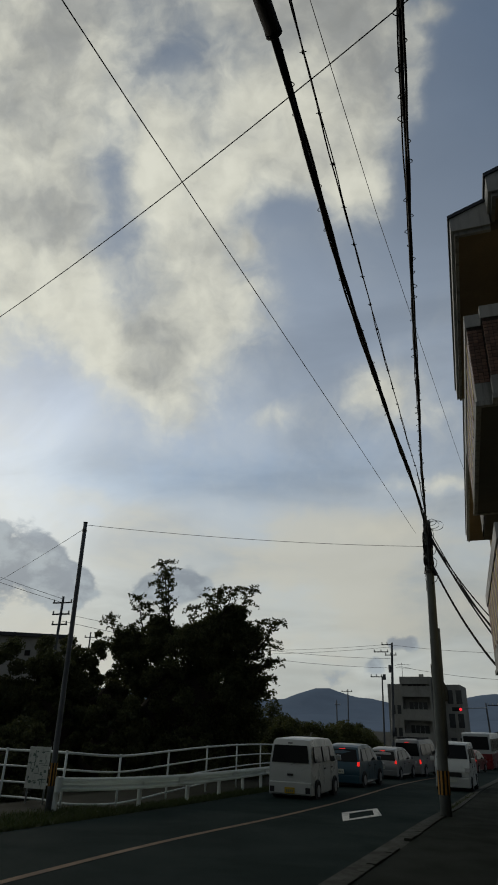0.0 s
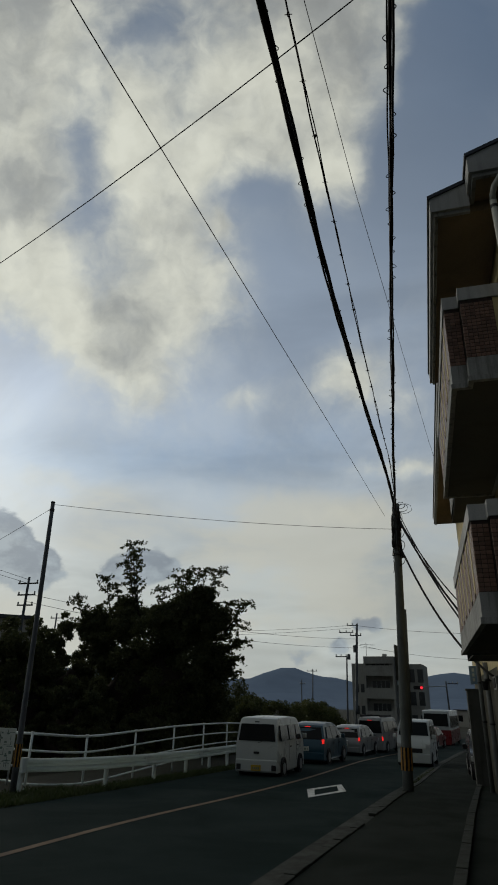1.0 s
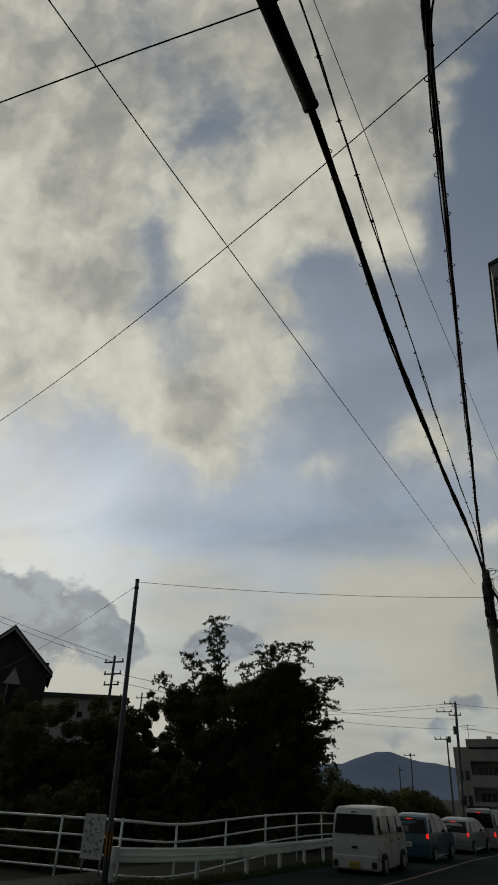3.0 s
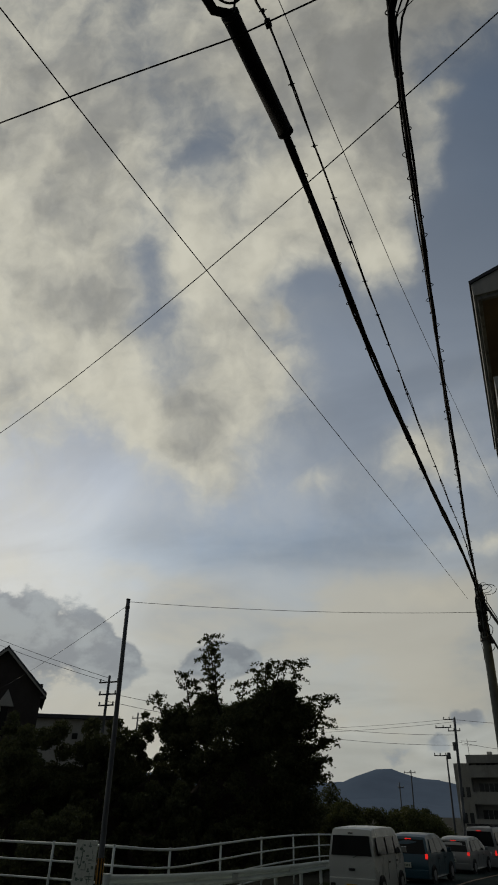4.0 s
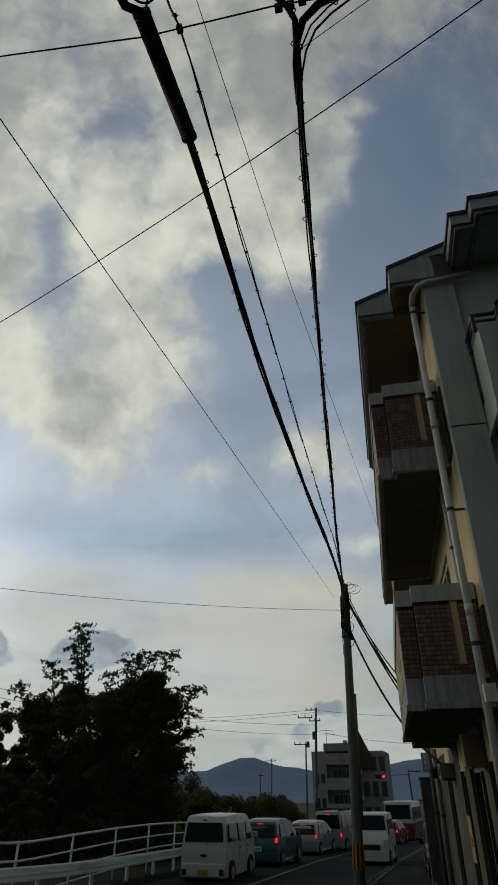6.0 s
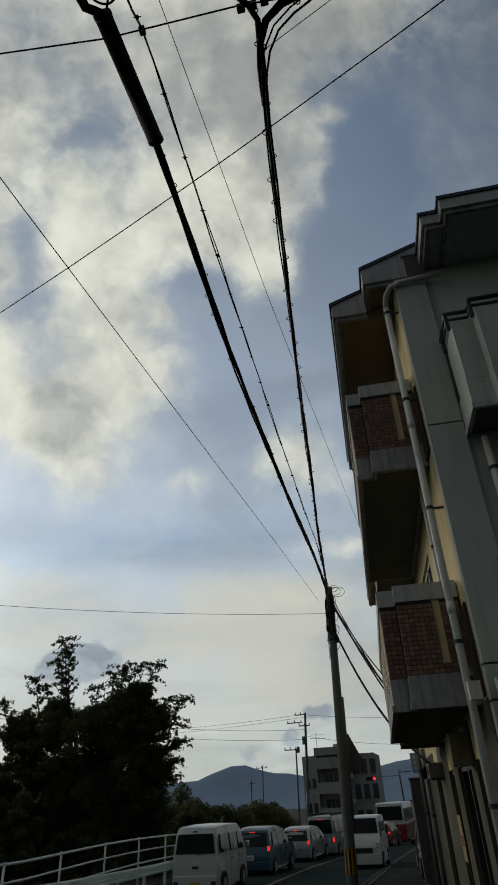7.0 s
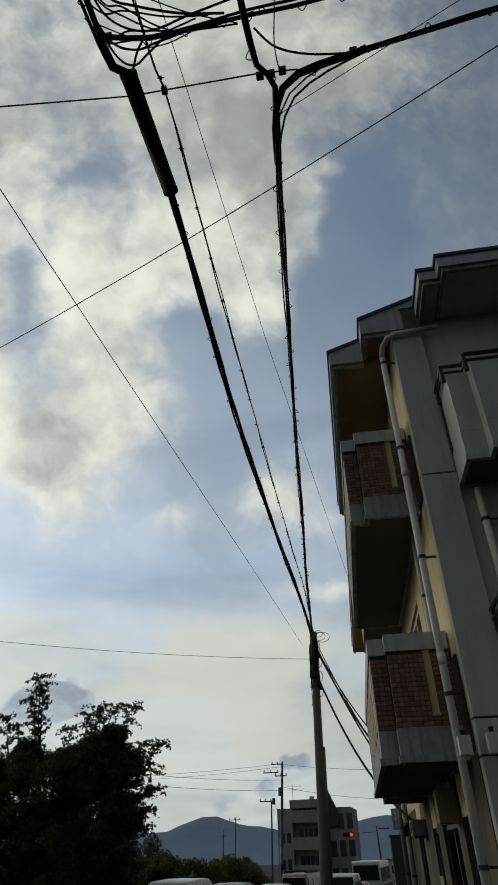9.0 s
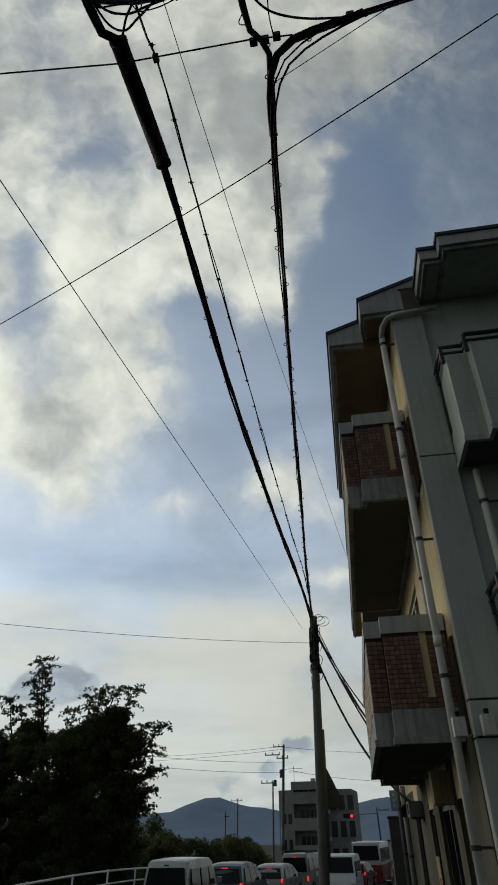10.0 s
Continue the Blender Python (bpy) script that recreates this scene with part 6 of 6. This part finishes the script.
for row in (("dark hedge bush behind the railing", (-21.5, 27, -1.2), (3.4, 2.2, 6.1), 15000, 0.13, 1, "leaf"), ("dark bush behind the railing", (-17.8, 27.5, -1.2), (3.0, 2.0, 6.1), 15000, 0.13, 2, "leaf"),
            ("dark bush in the gap beside the tree", (-15.7, 33.5, -1.2), (2.2, 1.4, 5.0), 12000, 0.12, 23, "leaf"), ("dark bush filling the gap behind the railing", (-19.6, 29.5, -1.2), (3.2, 1.8, 6.2), 16000, 0.13, 18, "leaf"), ("dark bush beside the big tree", (-16.5, 29.8, -1.2), (2.9, 1.6, 6.3), 14000, 0.12, 19, "leaf"), ("dark bush behind the slim pole", (-25.5, 29, -1.2), (3.6, 2.4, 6.4), 15000, 0.13, 3, "leaf"), ("low dark bush under the tree", (-14.4, 27.0, -1.2), (2.8, 1.6, 3.4), 15000, 0.12, 4, "leaf"),
            ("low green bush by the railing", (-10.8, 33.5, -1.4), (2.2, 1.6, 2.6), 15000, 0.11, 5, "bush"), ("green bush along the railing", (-9.6, 38.5, -1.5), (2.0, 2.4, 2.9), 15000, 0.11, 6, "bush"),
            ("green bush further along the railing", (-9.4, 46, -1.7), (2.4, 3.0, 3.1), 15000, 0.12, 7, "bush"), ("dark far bush along the railing", (-8.2, 55, -1.9), (2.8, 3.0, 3.4), 12000, 0.13, 8, "bush"),
            ("dark far thicket beyond the railing", (-15.5, 52, -1.9), (4.0, 3.0, 4.4), 15000, 0.15, 9, "leaf"), ("far thicket below the mountain", (-20.5, 70, -2.2), (6.0, 4.0, 4.6), 15000, 0.18, 10, "leaf"), ("far thicket by the slim pole", (-11.5, 68, -2.2), (4.6, 4.0, 3.3), 15000, 0.17, 11, "leaf"),
            ("dark low thicket before the slim pole", (-10.0, 64, -2.1), (3.6, 3.4, 3.1), 12000, 0.15, 16, "leaf"), ("dark low thicket by the far block", (-12.8, 78, -2.2), (4.6, 3.4, 3.7), 12000, 0.17, 17, "leaf"), ("dark thicket beyond the tree", (-24, 41, -1.6), (5.0, 3.0, 6.2), 15000, 0.15, 12, "leaf"), ("dark shrub at the foot of the tree", (-11.5, 28.6, -1.3), (2.4, 1.4, 2.4), 12000, 0.11, 13, "leaf"),
            ("dark brush behind the map board", (-15.2, 21.5, -1.1), (2.6, 1.6, 2.3), 12000, 0.10, 14, "leaf"), ("dark brush beside the map board", (-19.6, 21.0, -1.1), (2.8, 1.8, 2.8), 12000, 0.10, 15, "leaf")):
    shrub(row[0], row[1], row[2], row[3], row[4], row[5], row[6])
traffic()
far_block()
street_far()
left_houses()
far_town()
pier()
diamond_marking()
fittings()


def summit(x):
    h = 38 + 35 * math.exp(-((x + 312) / 62) ** 2) + 16 * math.exp(-((x + 215) / 60) ** 2) + 30 * math.exp(-((x - 60) / 120) ** 2) + 10 * math.exp(-((x + 430) / 60) ** 2) + 30 * math.exp(-((x + 900) / 260) ** 2)
    return h + 5.0 * noise.noise(Vector((x * 0.022, 2, 0))) + 2.2 * noise.noise(Vector((x * 0.07, 5, 0))) + 1.0 * noise.noise(Vector((x * 0.2, 8, 0)))


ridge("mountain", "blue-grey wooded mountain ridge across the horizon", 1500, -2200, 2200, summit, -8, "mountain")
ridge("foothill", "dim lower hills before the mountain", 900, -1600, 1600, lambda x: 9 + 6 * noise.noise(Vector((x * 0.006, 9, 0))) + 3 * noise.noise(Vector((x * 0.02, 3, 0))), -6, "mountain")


def roadside_grass():
    rng = np.random.default_rng(6)
    n = 16000
    y = 10.5 + 17 * rng.random(n) ** 1.5
    x = np.array([EDGE(v) for v in y]) - 0.05 - rng.random(n) ** 1.6 * np.where(y < 16, 1.6, 0.7)
    z = np.array([level(v) for v in y]) - 0.02
    h = rng.uniform(0.02, 0.12, n)
    a = rng.uniform(0, 6.28, n)
    dx, dy = np.cos(a) * 0.012, np.sin(a) * 0.012
    lean = rng.normal(0, 0.06, (n, 2))
    quad = np.stack([np.stack([x - dx, y - dy, z], 1), np.stack([x + dx, y + dy, z], 1), np.stack([x + dx * 0.3 + lean[:, 0], y + dy * 0.3 + lean[:, 1], z + h], 1), np.stack([x - dx * 0.3 + lean[:, 0], y - dy * 0.3 + lean[:, 1], z + h], 1)], 1)
    ob = leaf_mesh("roadside_grass", quad.reshape(-1, 3), "grass", None)
    tagged(ob, "ragged dark grass at the verge", "grass", kind="stuff")
    n = 600
    y = np.concatenate([rng.normal(22.5, 0.8, n // 2), rng.normal(25.5, 1.2, n // 3), rng.normal(28.5, 1.0, n - n // 2 - n // 3)])
    x = np.array([KERB(v) for v in y]) + rng.normal(-0.03, 0.06, n)
    z = np.array([level(v) for v in y]) + 0.01
    h = rng.uniform(0.02, 0.09, n)
    a = rng.uniform(0, 6.28, n)
    dx, dy = np.cos(a) * 0.010, np.sin(a) * 0.010
    lean = rng.normal(0, 0.07, (n, 2))
    quad = np.stack([np.stack([x - dx, y - dy, z], 1), np.stack([x + dx, y + dy, z], 1), np.stack([x + dx * 0.3 + lean[:, 0], y + dy * 0.3 + lean[:, 1], z + h], 1), np.stack([x - dx * 0.3 + lean[:, 0], y - dy * 0.3 + lean[:, 1], z + h], 1)], 1)
    tagged(leaf_mesh("kerb_weeds", quad.reshape(-1, 3), "grass", None), "weeds growing along the kerb gutter", "weeds", kind="stuff")


roadside_grass()


def kerb_stones():
    k = tagged(new("kerb"), "weathered low concrete kerb along the pavement", "kerb", kind="structure")
    me = bpy.data.meshes.new("kerbstone")
    bm = boxed(0.0, 0.14, 0.0, 0.59, -0.1, 0.075, 0.012)
    bm.to_mesh(me)
    bm.free()
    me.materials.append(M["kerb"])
    rng = random.Random(2)
    y = 2.0
    while y < 58:
        ob = new("kerbstone", me)
        ob.parent = k
        dip = -0.045 if 12.9 < y < 14.4 else 0.0
        ob.matrix_basis = Matrix.Translation((KERB(y) + rng.uniform(-0.008, 0.008), y, level(y) + dip + rng.uniform(-0.006, 0.006))) @ pose(0, 0, 0, -math.degrees(math.atan(SLOPE)), 0, heading(KERB, y + 0.3))
        y += 0.6
    k = tagged(new("boundary_kerb"), "low concrete edging between pavement and forecourt", "kerb", kind="structure")
    y = 1.8
    while y < 22:
        ob = new("kerbstone", me)
        ob.parent = k
        ob.matrix_basis = Matrix.Translation((WALKLINE(y) - 0.01, y, level(y) + 0.03 + rng.uniform(-0.006, 0.006))) @ pose(0, 0, 0, -math.degrees(math.atan(SLOPE)), 0, heading(WALKLINE, y + 0.3))
        y += 0.6


kerb_stones()
for b, rows, tile0 in balconies:
    end_tiles(b, rows, tile0)
